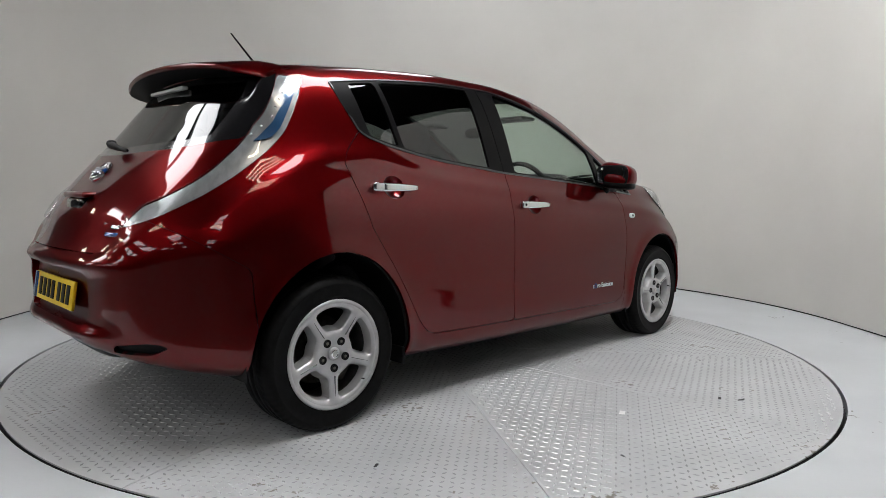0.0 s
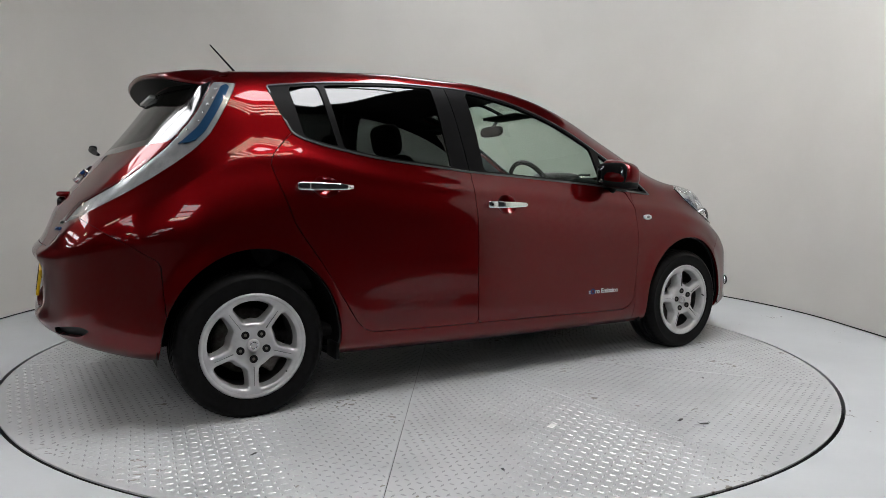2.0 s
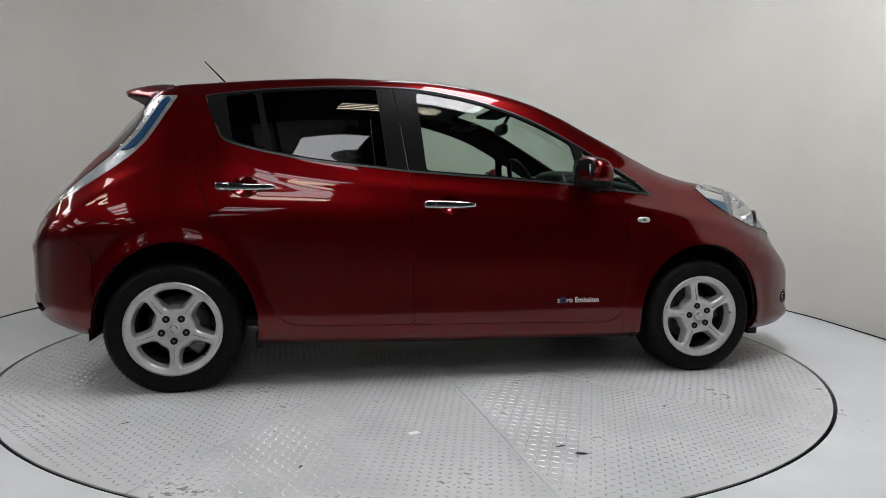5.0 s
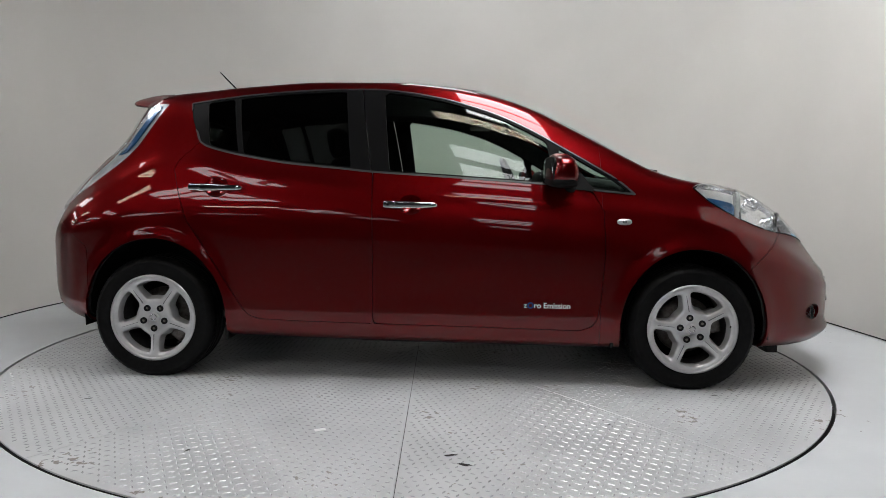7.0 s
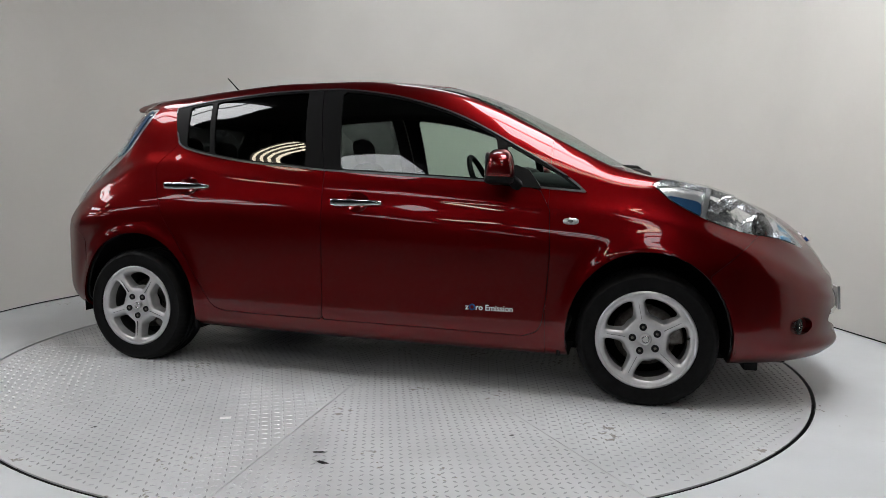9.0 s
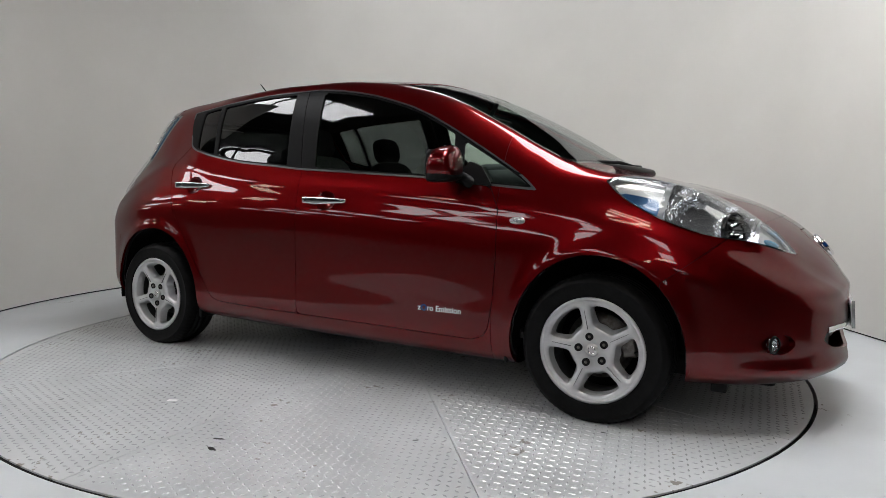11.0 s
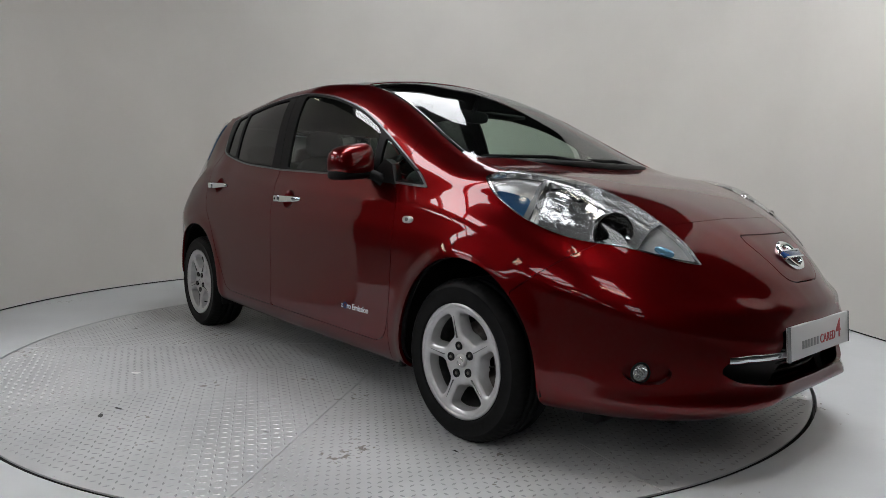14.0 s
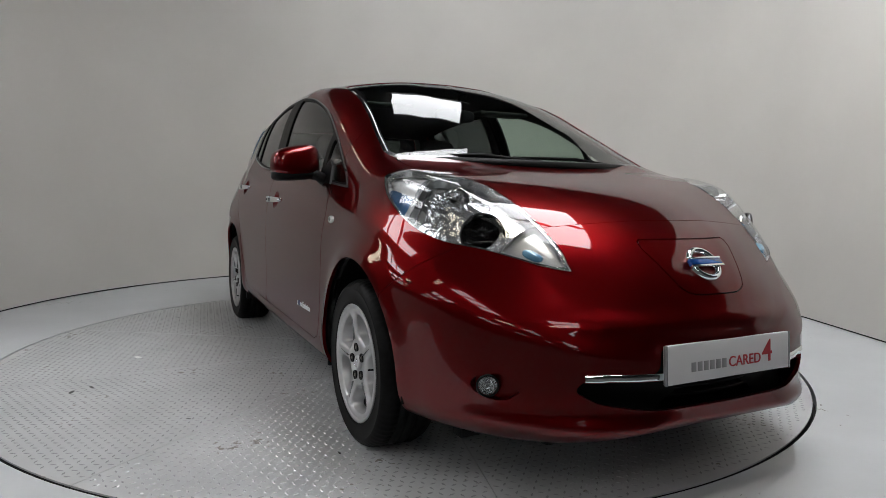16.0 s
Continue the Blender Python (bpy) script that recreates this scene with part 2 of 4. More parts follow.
    tagged(part("ceiling", bm, DARK_HALL, None), "dark sheeted roof of the hall", "ceiling", kind="structure")
    return H


HALL_H = build_hall()


def skylight(x, y0, y1, width, sheet=SKYLIGHT, pitch=1.35, bar=0.13):
    """A strip of translucent roof sheets running along y, crossed by purlins."""
    root = tagged(new("skylight"), "long strip of translucent roof sheets crossed by dark purlins", "skylight", "roof lights")
    root.location = (x, 0, HALL_H - 0.02)
    n = max(1, round((y1 - y0) / pitch))
    for k in range(n):
        a, b = y0 + (y1 - y0) * k / n, y0 + (y1 - y0) * (k + 1) / n
        bm = bmesh.new()
        box(bm, -width / 2, width / 2, a + bar / 2, b - bar / 2, -0.03, 0.0)
        part("sheet", bm, sheet, root)
        bm = bmesh.new()
        box(bm, -width / 2 - 0.1, width / 2 + 0.1, b - bar / 2, b + bar / 2, -0.2, -0.01)
        part("purlin", bm, ROOF_STEEL, root)
    for e in (-1, 1):
        bm = bmesh.new()
        box(bm, e * width / 2 - 0.04, e * width / 2 + 0.04, y0, y1, -0.07, -0.032)
        part("flashing", bm, ROOF_STEEL, root)
    return root


def strip_lamp(x, y, length, along_x=True):
    root = tagged(new("strip_lamp"), "long four-tube fluorescent lamp hanging under the roof", "strip lamp", "strip lamps")
    root.matrix_basis = pose(x, y, HALL_H - 0.7, 0, 0, 0 if along_x else 90)
    bm = bmesh.new()
    box(bm, -length / 2, length / 2, -0.27, 0.27, 0.03, 0.09, 0.01)
    part("housing", bm, ROOF_STEEL, root)
    for s in (-0.21, -0.07, 0.07, 0.21):
        vs, fs = sweep([(-length / 2, s, 0.0), (length / 2, s, 0.0)], 0.022, 8)
        child(mesh_object("tube", vs, fs, TUBE), root)
    for s in (-0.4, 0.4):
        vs, fs = sweep([(s * length, 0, 0.09), (s * length, 0, 0.69)], 0.006, 6)
        child(mesh_object("hanger", vs, fs, BLACK), root)
    return root


skylight(0.4, -9.3, -5.6, 1.4, DULL_SHEET)
skylight(1.4, -2.8, 0.5, 1.6, SKYLIGHT)
skylight(0.5, 2.4, 4.2, 1.6, DULL_SHEET)
for sx in (0.4, -5.1, -11.0):
    skylight(sx, -16.8, -13.1, 1.6, DULL_SHEET)
    skylight(sx, -24.3, -20.6, 1.6, DULL_SHEET)
for sx in (-5.1, -11.0, -16.9, -22.8, -28.7):
    skylight(sx, -9.3, -5.6, 2.0, DULL_SHEET)
    skylight(sx, -1.7, 2.0, 2.0, MID_SHEET)
for sx, sy in ((0.7, -3.0), (0.2, -7.5), (-5.8, -4.2), (-5.0, 3.2), (-5.6, -11.0), (-11.4, -2.4), (-11.0, 3.2), (-17.2, -2.4), (-23.0, -2.4)):
    strip_lamp(sx, sy, 1.5)

# ---- the turntable ----
DISC_R = 2.23


def build_turntable():
    root = tagged(new("turntable"), "round steel checker-plate turntable painted grey, worn and scuffed", "turntable")
    m = 160
    vs = [(r * math.cos(2 * math.pi * k / m), r * math.sin(2 * math.pi * k / m), z) for r, z in ((DISC_R, -0.05), (DISC_R, -0.006)) for k in range(m)]
    fs = [(k, (k + 1) % m, m + (k + 1) % m, m + k) for k in range(m)]
    fs.append(tuple(m + k for k in range(m)))
    child(mesh_object("base", vs, fs, BLACK, False), root)
    p, half = 0.034, math.pi / 10
    for q in range(10):
        mid = math.radians(-69.5 + 36 * q)
        arc = [mid - half + 0.0007 + (2 * half - 0.0014) * k / 20 for k in range(21)]
        rim = [(DISC_R * math.cos(a), DISC_R * math.sin(a)) for a in arc]
        g = 0.0016
        tip = (g / math.sin(half) * math.cos(mid), g / math.sin(half) * math.sin(mid))
        out = [tip] + rim
        n = len(out)
        vs = [(x, y, z) for z in (-0.006, 0.0) for x, y in out]
        fs = [tuple(n + i for i in range(n))] + [(i, (i + 1) % n, n + (i + 1) % n, n + i) for i in range(n)]
        plate = child(mesh_object("deck_plate", vs, fs, PLATE, False), root)
        # raised studs of the checker plate, squared to this plate
        vs, fs = [], []
        nn = int(DISC_R / p) + 1
        cm, sm = math.cos(mid), math.sin(mid)
        for i in range(0, nn + 1):
            for j in range(-nn // 2, nn // 2 + 1):
                u0, w0 = i * p, j * p
                r = math.hypot(u0, w0)
                if r > DISC_R - 0.03 or r < 0.1 or r * math.sin(half - abs(math.atan2(w0, u0))) < 0.014:
                    continue
                x, y = cm * u0 - sm * w0, sm * u0 + cm * w0
                a = mid + (math.pi / 4 if (i + j) % 2 else -math.pi / 4)
                L, Wd, h = 0.0125, 0.0046, 0.0017
                c, s = math.cos(a), math.sin(a)
                b = len(vs)
                for u, w, z in ((-L, 0, 0), (0, -Wd, 0), (L, 0, 0), (0, Wd, 0), (-L * 0.45, 0, h), (L * 0.45, 0, h)):
                    vs.append((x + c * u - s * w, y + s * u + c * w, z + 0.0002))
                fs += [(b, b + 1, b + 5, b + 4), (b + 1, b + 2, b + 5), (b + 2, b + 3, b + 4, b + 5), (b + 3, b, b + 4)]
        tagged(child(mesh_object("plate_studs", vs, fs, STUD, False), plate), kind="stuff")
    # dark scrapes on the deck
    for x, y, a, s in ((0.257, -1.719, 20, 1.0), (0.31, -1.80, -10, 1.2), (0.9, -1.35, 40, 0.6), (-0.7, -1.75, 70, 0.7), (1.5, -0.9, 0, 0.6), (-1.4, -1.2, 30, 0.8)):
        bm = bmesh.new()
        rng = random.Random(int(x * 1000))
        ring = []
        for k in range(14):
            t = 2 * math.pi * k / 14
            e = rng.uniform(0.6, 1.15)
            ring.append(bm.verts.new((0.026 * s * e * math.cos(t), 0.009 * s * e * math.sin(t), 0.0022)))
        bm.faces.new(ring)
        o = part("scrape", bm, BLACK, root, "dark scrape on the deck")
        o.matrix_basis = pose(x, y, 0, 0, 0, a)
    return root


turntable = build_turntable()


def build_paper_chip():
    bm = bmesh.new()
    box(bm, -0.022, 0.022, -0.012, 0.012, 0.0019, 0.0032)
    me = part("paper_scrap", bm, PAPER, None)
    return tagged(me, "small white paper scrap lying on the turntable", "paper scrap")


paper_scrap = build_paper_chip()
PAPER_AT = pose(-0.27, -1.507, 0.0, 0, 0, 25)

# ---- the car: body surface ----
# car space: x ahead, y to its left, z up; the origin is on the deck midway between the axles
CAR_AT = (0.06, 0.06)
AXLE_F, AXLE_R, HUB_Z = 1.35, -1.35, 0.302


def curve(*pairs):
    """A smooth monotone curve through (x, value) pairs."""
    xs, ys = np.array(pairs, float).T
    h, d = np.diff(xs), np.diff(ys) / np.diff(xs)
    m = np.zeros(len(xs))
    for i in range(1, len(xs) - 1):
        if d[i - 1] * d[i] > 0:
            w1, w2 = 2 * h[i] + h[i - 1], h[i] + 2 * h[i - 1]
            m[i] = (w1 + w2) / (w1 / d[i - 1] + w2 / d[i])
    m[0], m[-1] = d[0], d[-1]

    def f(x):
        x = np.clip(np.asarray(x, float), xs[0], xs[-1])
        i = np.clip(np.searchsorted(xs, x) - 1, 0, len(xs) - 2)
        t = (x - xs[i]) / h[i]
        return (1 + 2 * t) * (1 - t) ** 2 * ys[i] + t * (1 - t) ** 2 * h[i] * m[i] + t * t * (3 - 2 * t) * ys[i + 1] + t * t * (t - 1) * h[i] * m[i + 1]
    return f


X0, X1 = -2.11, 2.29
top_z = curve((X0, .60), (-2.10, .70), (-2.06, .81), (-1.985, .92), (-1.895, 1.03), (-1.80, 1.14), (-1.71, 1.255), (-1.63, 1.365), (-1.555, 1.445), (-1.46, 1.49), (-1.35, 1.515), (-1.19, 1.54), (-.85, 1.571), (-.52, 1.583), (-.19, 1.585), (.13, 1.571), (.3, 1.55), (.46, 1.508), (.62, 1.448), (.785, 1.372), (.947, 1.287), (1.11, 1.19), (1.25, 1.112), (1.36, 1.058), (1.46, 1.03), (1.6, .995), (1.75, .96), (1.9, .91), (2.05, .832), (2.15, .745), (2.23, .645), (2.275, .55), (X1, .47))
rail_z = curve((X0, .58), (-2.09, .66), (-2.04, .75), (-1.97, .84), (-1.89, .93), (-1.785, 1.042), (-1.67, 1.155), (-1.57, 1.275), (-1.49, 1.405), (-1.41, 1.452), (-1.2, 1.48), (-.9, 1.508), (-.52, 1.53), (-.19, 1.53), (.13, 1.504), (.3, 1.474), (.45, 1.434), (.6, 1.374), (.75, 1.298), (.9, 1.218), (1.05, 1.138), (1.2, 1.07), (1.35, 1.033), (1.5, 1.012), (1.65, .977), (1.8, .905), (1.95, .805), (2.09, .69), (2.20, .60), (2.27, .52), (X1, .47))
rail_y = curve((X0, 0.0), (-2.1, 0.26), (-2.05, 0.44), (-1.98, 0.54), (-1.88, 0.6), (-1.75, 0.615), (-1.6, 0.596), (-1.45, 0.566), (-1.2, 0.558), (-1, 0.568), (-0.5, 0.588), (0, 0.593), (0.4, 0.593), (0.7, 0.618), (1.0, 0.671), (1.2, 0.697), (1.4, 0.697), (1.6, 0.665), (1.8, 0.595), (2.0, 0.49), (2.13, 0.38), (2.23, 0.26), (2.275, 0.15), (X1, 0.0))
belt_z = curve((X0, .57), (-2.07, .69), (-1.97, .80), (-1.8, .92), (-1.6, 1.04), (-1.3, 1.16), (-1.15, 1.165), (-.9, 1.115), (-.7, 1.085), (-.25, 1.043), (.3, 1.012), (.85, .97), (1.07, .95), (1.2, .935), (1.4, .90), (1.6, .85), (1.8, .78), (2.0, .68), (2.14, .60), (2.24, .53), (X1, .47))
belt_y = curve((X0, 0.0), (-2.1, 0.29), (-2.05, 0.5), (-1.98, 0.61), (-1.88, 0.69), (-1.75, 0.737), (-1.5, 0.758), (-1.3, 0.755), (-1.1, 0.768), (-0.7, 0.797), (0, 0.813), (0.6, 0.815), (1.0, 0.81), (1.3, 0.804), (1.5, 0.787), (1.7, 0.735), (1.9, 0.65), (2.05, 0.545), (2.15, 0.44), (2.23, 0.325), (2.275, 0.2), (X1, 0.0))
max_y = curve((X0, 0), (-2.10, .31), (-2.05, .54), (-1.98, .67), (-1.88, .77), (-1.75, .84), (-1.5, .884), (-1.2, .88), (-.7, .874), (0, .874), (.6, .875), (1.0, .877), (1.35, .885), (1.6, .868), (1.8, .81), (1.95, .725), (2.07, .625), (2.16, .52), (2.23, .39), (2.275, .23), (X1, 0))
max_z = curve((X0, .55), (-1.9, .70), (-1.5, .76), (-.8, .79), (0, .76), (.8, .70), (1.35, .68), (1.8, .60), (2.1, .50), (X1, .46))
low_y = curve((X0, 0), (-2.098, .305), (-2.05, .53), (-1.98, .665), (-1.88, .768), (-1.75, .84), (-1.5, .882), (-1.0, .881), (-.5, .879), (0, .879), (.5, .88), (1, .882), (1.35, .887), (1.6, .872), (1.8, .816), (1.95, .732), (2.07, .632), (2.16, .527), (2.23, .397), (2.275, .235), (X1, 0))
low_z = curve((X0, .50), (-2.0, .44), (-1.7, .39), (-.5, .355), (1.5, .36), (2, .35), (X1, .42))
sill_z = curve((X0, .45), (-2.10, .385), (-2.04, .345), (-1.9, .30), (-1.7, .258), (-1.5, .235), (-1, .21), (0, .192), (1, .187), (1.7, .20), (1.9, .20), (2.1, .208), (2.2, .228), (2.265, .28), (X1, .39))
V_LOW, V_MAX, V_BELT, V_RAIL, V_TOP = 3.0, 4.0, 5.0, 6.0, 7.0


def stations():
    mid = np.linspace(-1.9, 1.9, 191)
    t = np.linspace(0, 1, 30)[1:]
    front = 1.9 + (X1 - 1.9) * (1 - (1 - t) ** 2.2)
    back = -1.9 + (X0 + 1.9) * (1 - (1 - t) ** 2.2)
    return np.concatenate([back[::-1], mid, front])


def section(x):
    """Control points (y, z) of the half section at x, at v = 0..6, then the crown to v = 7."""
    zs, yl = sill_z(x), low_y(x)
    ry, rz, tz = rail_y(x), rail_z(x), max(top_z(x), rail_z(x))
    pts = [(0, zs), (yl * .88, zs), (yl * .965, zs + .03 * min(1, yl * 3)), (yl, low_z(x)), (max_y(x), max_z(x)), (belt_y(x), belt_z(x)), (ry, rz)]
    vs = [0, 1, 2, 3, 4, 5, 6]
    for u in (.93, .8, .6, .35, 0):
        pts.append((ry * u, tz - (tz - rz) * u ** 2.3))
        vs.append(7 - u)
    return np.array(vs), np.array(pts)


def hermite(vs, p, v):
    d = np.diff(p, axis=0) / np.diff(vs)[:, None]
    h = np.diff(vs)
    m = np.zeros_like(p)
    m[0], m[-1] = d[0], d[-1]
    for i in range(1, len(p) - 1):
        for k in range(2):
            a, b = d[i - 1, k], d[i, k]
            if a * b > 0:
                w1, w2 = 2 * h[i] + h[i - 1], h[i] + 2 * h[i - 1]
                m[i, k] = (w1 + w2) / (w1 / a + w2 / b)
    m[-1, 1] = 0
    i = np.clip(np.searchsorted(vs, v) - 1, 0, len(vs) - 2)
    t = ((v - vs[i]) / h[i])[:, None]
    hh = h[i][:, None]
    return (1 + 2 * t) * (1 - t) ** 2 * p[i] + t * (1 - t) ** 2 * hh * m[i] + t * t * (3 - 2 * t) * p[i + 1] + t * t * (t - 1) * hh * m[i + 1]


V_GRID = np.concatenate([np.linspace(0, 1, 3), np.linspace(1, 2, 4)[1:], np.linspace(2, 3, 10)[1:], np.linspace(3, 4, 20)[1:], np.linspace(4, 5, 18)[1:], np.linspace(5, 6, 26)[1:], np.linspace(6, 7, 34)[1:]])


def body_point(x, v):
    vs, pts = section(float(x))
    y, z = hermite(vs, pts, np.array([float(v)]))[0]
    return np.array((x, -y, z))


ARCH_F, ARCH_R = (1.355, .30, .362, .398), (-1.338, .30, .37, .408)


def arch(cx, cz, rx, rz):
    return lambda V: np.hypot((V[:, 0] - cx) / rx, (V[:, 2] - cz) / rz) - 1


def bell(t):
    return np.exp(-t * t)


def sculpt(V):
    """Pressed forms: flared arches, hollow door foot, bumper shelf and lip."""
    x, y, z, v = V.T
    low = np.clip((5.3 - v) / .5, 0, 1) * np.clip((v - 1.5) / 1, 0, 1)
    for a in (ARCH_F, ARCH_R):
        d = arch(*a)(V)
        V[:, 1] -= .013 * bell(d / .11) * low
    mid = bell((x - .02) / .95) ** .5 * np.clip((1.05 - abs(x - .02)) / .2, 0, 1)
    V[:, 1] += .004 * bell((z - .46) / .10) * mid * low
    V[:, 1] -= .006 * bell((z - (belt_z(x) - .075)) / .035) * np.clip((v - 3.5) * 2, 0, 1) * np.clip((5.6 - v) * 2, 0, 1)
    rear = np.clip((-1.72 - x) / .15, 0, 1)
    w = np.clip((.62 - abs(y)) / .15, 0, 1)
    V[:, 0] -= rear * np.clip((.60 - abs(y)) / .22, 0, 1) * (.026 * bell((z - .665) / .032) - .012 * bell((z - .77) / .06) * w + .022 * bell((z - .40) / .035) + .0 * z)
    fr = np.clip((x - 1.75) / .2, 0, 1)
    V[:, 0] += fr * (.022 * bell((z - .262) / .03) + .012 * bell((z - .565) / .028) * w)


def body_grid():
    """The right half (y < 0) of the body skin: rows of (x, y, z, v)."""
    xs = stations()
    V = []
    for x in xs:
        vs, pts = section(float(x))
        q = hermite(vs, pts, V_GRID)
        V += [(x, -max(y, 0), z, v) for (y, z), v in zip(q, V_GRID)]
    V = np.array(V)
    n = len(V_GRID)
    # v = 7 lies in the middle
    V[V[:, 3] > 6.9999, 1] = 0
    sculpt(V)
    F = [(i * n + k, (i + 1) * n + k, (i + 1) * n + k + 1, i * n + k + 1) for i in range(len(xs) - 1) for k in range(n - 1)]
    return V, F


def clip(mesh, s):
    """The part of a mesh where s > 0, cut cleanly along s = 0."""
    V, F = mesh
    s = s(V) if callable(s) else s
    pos = s > 0
    out, extra, cut = [], [], {}
    base = len(V)
    for f in F:
        c = [pos[i] for i in f]
        if all(c):
            out.append(f)
        elif any(c):
            g = []
            for a, b in zip(f, f[1:] + f[:1]):
                if pos[a]:
                    g.append(a)
                if pos[a] != pos[b]:
                    key = (min(a, b), max(a, b))
                    if key not in cut:
                        t = s[key[0]] / (s[key[0]] - s[key[1]])
                        cut[key] = base + len(extra)
                        extra.append(V[key[0]] + t * (V[key[1]] - V[key[0]]))
                    g.append(cut[key])
            if len(g) > 2:
                out.append(tuple(g))
    V = np.vstack([V, extra]) if extra else V
    used = sorted({i for f in out for i in f})
    re = {i: k for k, i in enumerate(used)}
    return V[used], [tuple(re[i] for i in f) for f in out]


def inside(poly, a=0, b=2):
    """Signed distance to a polygon in columns a and b of the vertex rows: > 0 within."""
    P = np.array(poly, float)

    def f(V):
        p = V[:, [a, b]]
        d = np.full(len(p), 1e9)
        sgn = np.ones(len(p), bool)
        for q, w in zip(P, np.roll(P, -1, 0)):
            e, r = w - q, p - q
            t = np.clip((r @ e) / max(e @ e, 1e-12), 0, 1)
            d = np.minimum(d, np.hypot(*(r - t[:, None] * e).T))
            c = ((q[1] <= p[:, 1]) != (w[1] <= p[:, 1]))
            with np.errstate(divide="ignore", invalid="ignore"):
                xx = q[0] + (p[:, 1] - q[1]) * e[0] / e[1]
            sgn ^= c & (p[:, 0] < xx)
        return np.where(sgn, -d, d)
    return f


def rounded(poly, r=0.04, n=5):
    """A polygon with rounded corners."""
    out = []
    P = [np.array(q, float) for q in poly]
    for i, q in enumerate(P):
        a, b = P[i - 1] - q, P[(i + 1) % len(P)] - q
        la, lb = np.hypot(*a), np.hypot(*b)
        k = min(r, la * .45, lb * .45)
        s, e = q + a / la * k, q + b / lb * k
        for t in np.linspace(0, 1, n):
            out.append(tuple((1 - t) ** 2 * s + 2 * t * (1 - t) * q + t * t * e))
    return out


def smooth_line(pts, n=6):
    """Catmull-Rom through open points."""
    P = [np.array(q, float) for q in pts]
    P = [2 * P[0] - P[1]] + P + [2 * P[-1] - P[-2]]
    out = []
    for i in range(1, len(P) - 2):
        for t in np.linspace(0, 1, n, False):
            a, b, c, d = P[i - 1:i + 3]
            out.append(tuple(.5 * (2 * b + (c - a) * t + (2 * a - 5 * b + 4 * c - d) * t * t + (3 * b - 3 * c + d - a) * t ** 3)))
    out.append(tuple(P[-2]))
    return out


def normals_of(V, F):
    N = np.zeros((len(V), 3))
    for f in F:
        p = V[list(f), :3]
        n = np.cross(p[2 % len(f)] - p[0], p[-1] - p[1]) if len(f) == 4 else np.cross(p[1] - p[0], p[2] - p[0])
        for i in f:
            N[i] += n
    L = np.linalg.norm(N, axis=1)
    return N / np.where(L > 0, L, 1)[:, None]


def panel(name, mesh, material, parent, label="", depth=0.014, lift=0.0, mirror=None, middle=False):
    """A skin panel with a turned-in rim. middle: both halves in one; mirror: only the other side."""
    V, F = mesh
    if not F:
        return None
    N = normals_of(V, F)
    if N[:, 1].mean() > 0 and not middle:
        N = -N
    if middle and (N * (V[:, :3] - np.array((V[:, 0].mean() * .6, 0, .6)))).sum(1).mean() < 0:
        N = -N
    if middle:
        N[abs(V[:, 1]) < 1e-4, 1] = 0
    P = V[:, :3] + N * lift
    count = {}
    for f in F:
        for a, b in zip(f, f[1:] + f[:1]):
            count[(a, b)] = count.get((a, b), 0) + 1
    rim = [(a, b) for a, b in count if (b, a) not in count and not (middle and abs(P[a, 1]) < 1e-4 and abs(P[b, 1]) < 1e-4)]
    Q, G = [tuple(p) for p in P], list(F)
    if depth:
        for a, b in rim:
            k = len(Q)
            Q += [tuple(P[a]), tuple(P[b]), tuple(P[b] - N[b] * depth), tuple(P[a] - N[a] * depth)]
            G.append((k + 1, k, k + 3, k + 2))
    if middle:
        n = len(Q)
        same = [abs(q[1]) < 1e-4 for q in Q]
        Q2, re = list(Q), {}
        for i, q in enumerate(Q):
            if same[i] and i < len(P):
                Q2[i] = (q[0], 0.0, q[2])
                re[i] = i
            else:
                re[i] = len(Q2)
                Q2.append((q[0], -q[1], q[2]))
        G = G + [tuple(re[i] for i in reversed(f)) for f in G]
        Q = Q2
    elif mirror:
        Q = [(q[0], -q[1], q[2]) for q in Q]
        G = [tuple(reversed(f)) for f in G]
    ob = mesh_object(name, Q, G, material)
    return child(ob, parent, label)


def both(name, mesh, material, parent, label="", **k):
    return [panel(name, mesh, material, parent, label, mirror=m, **k) for m in (False, True)]


SKIN = body_grid()[0]
LAMP_BOWLS = ((1.854, .638, .822, .066), (1.725, .66, .935, .034))


def surf_y(x, z):
    """The half width of the body side at (x, z)."""
    q = SKIN[SKIN[:, 3] < 6]
    d = np.hypot(q[:, 0] - x, q[:, 2] - z)
    i = np.argsort(d)[:4]
    w = 1 / (d[i] + 1e-4)
    return float((w * -q[i, 1]).sum() / w.sum())


car = tagged(new("car"), "dark red metallic five-door electric hatchback on silver wheels", "car")

GAP = 0.0017
# outlines on the side (x, z)
DLO_LOW = smooth_line([(-1.146, 1.196), (-1.088, 1.167), (-.937, 1.131), (-.70, 1.092), (-.41, 1.066), (-.25, 1.051), (.017, 1.036), (.298, 1.02), (.617, 1.0), (.851, .974), (1.075, .954)])
DLO_TOP = smooth_line([(1.075, .954), (.99, 1.026), (.856, 1.108), (.719, 1.187), (.58, 1.265), (.439, 1.334), (.293, 1.388), (.086, 1.444), (-.157, 1.481), (-.339, 1.487), (-.61, 1.479), (-.905, 1.455), (-1.112, 1.427), (-1.229, 1.408)])
DLO = DLO_LOW + DLO_TOP[1:] + [(-1.2, 1.32)]
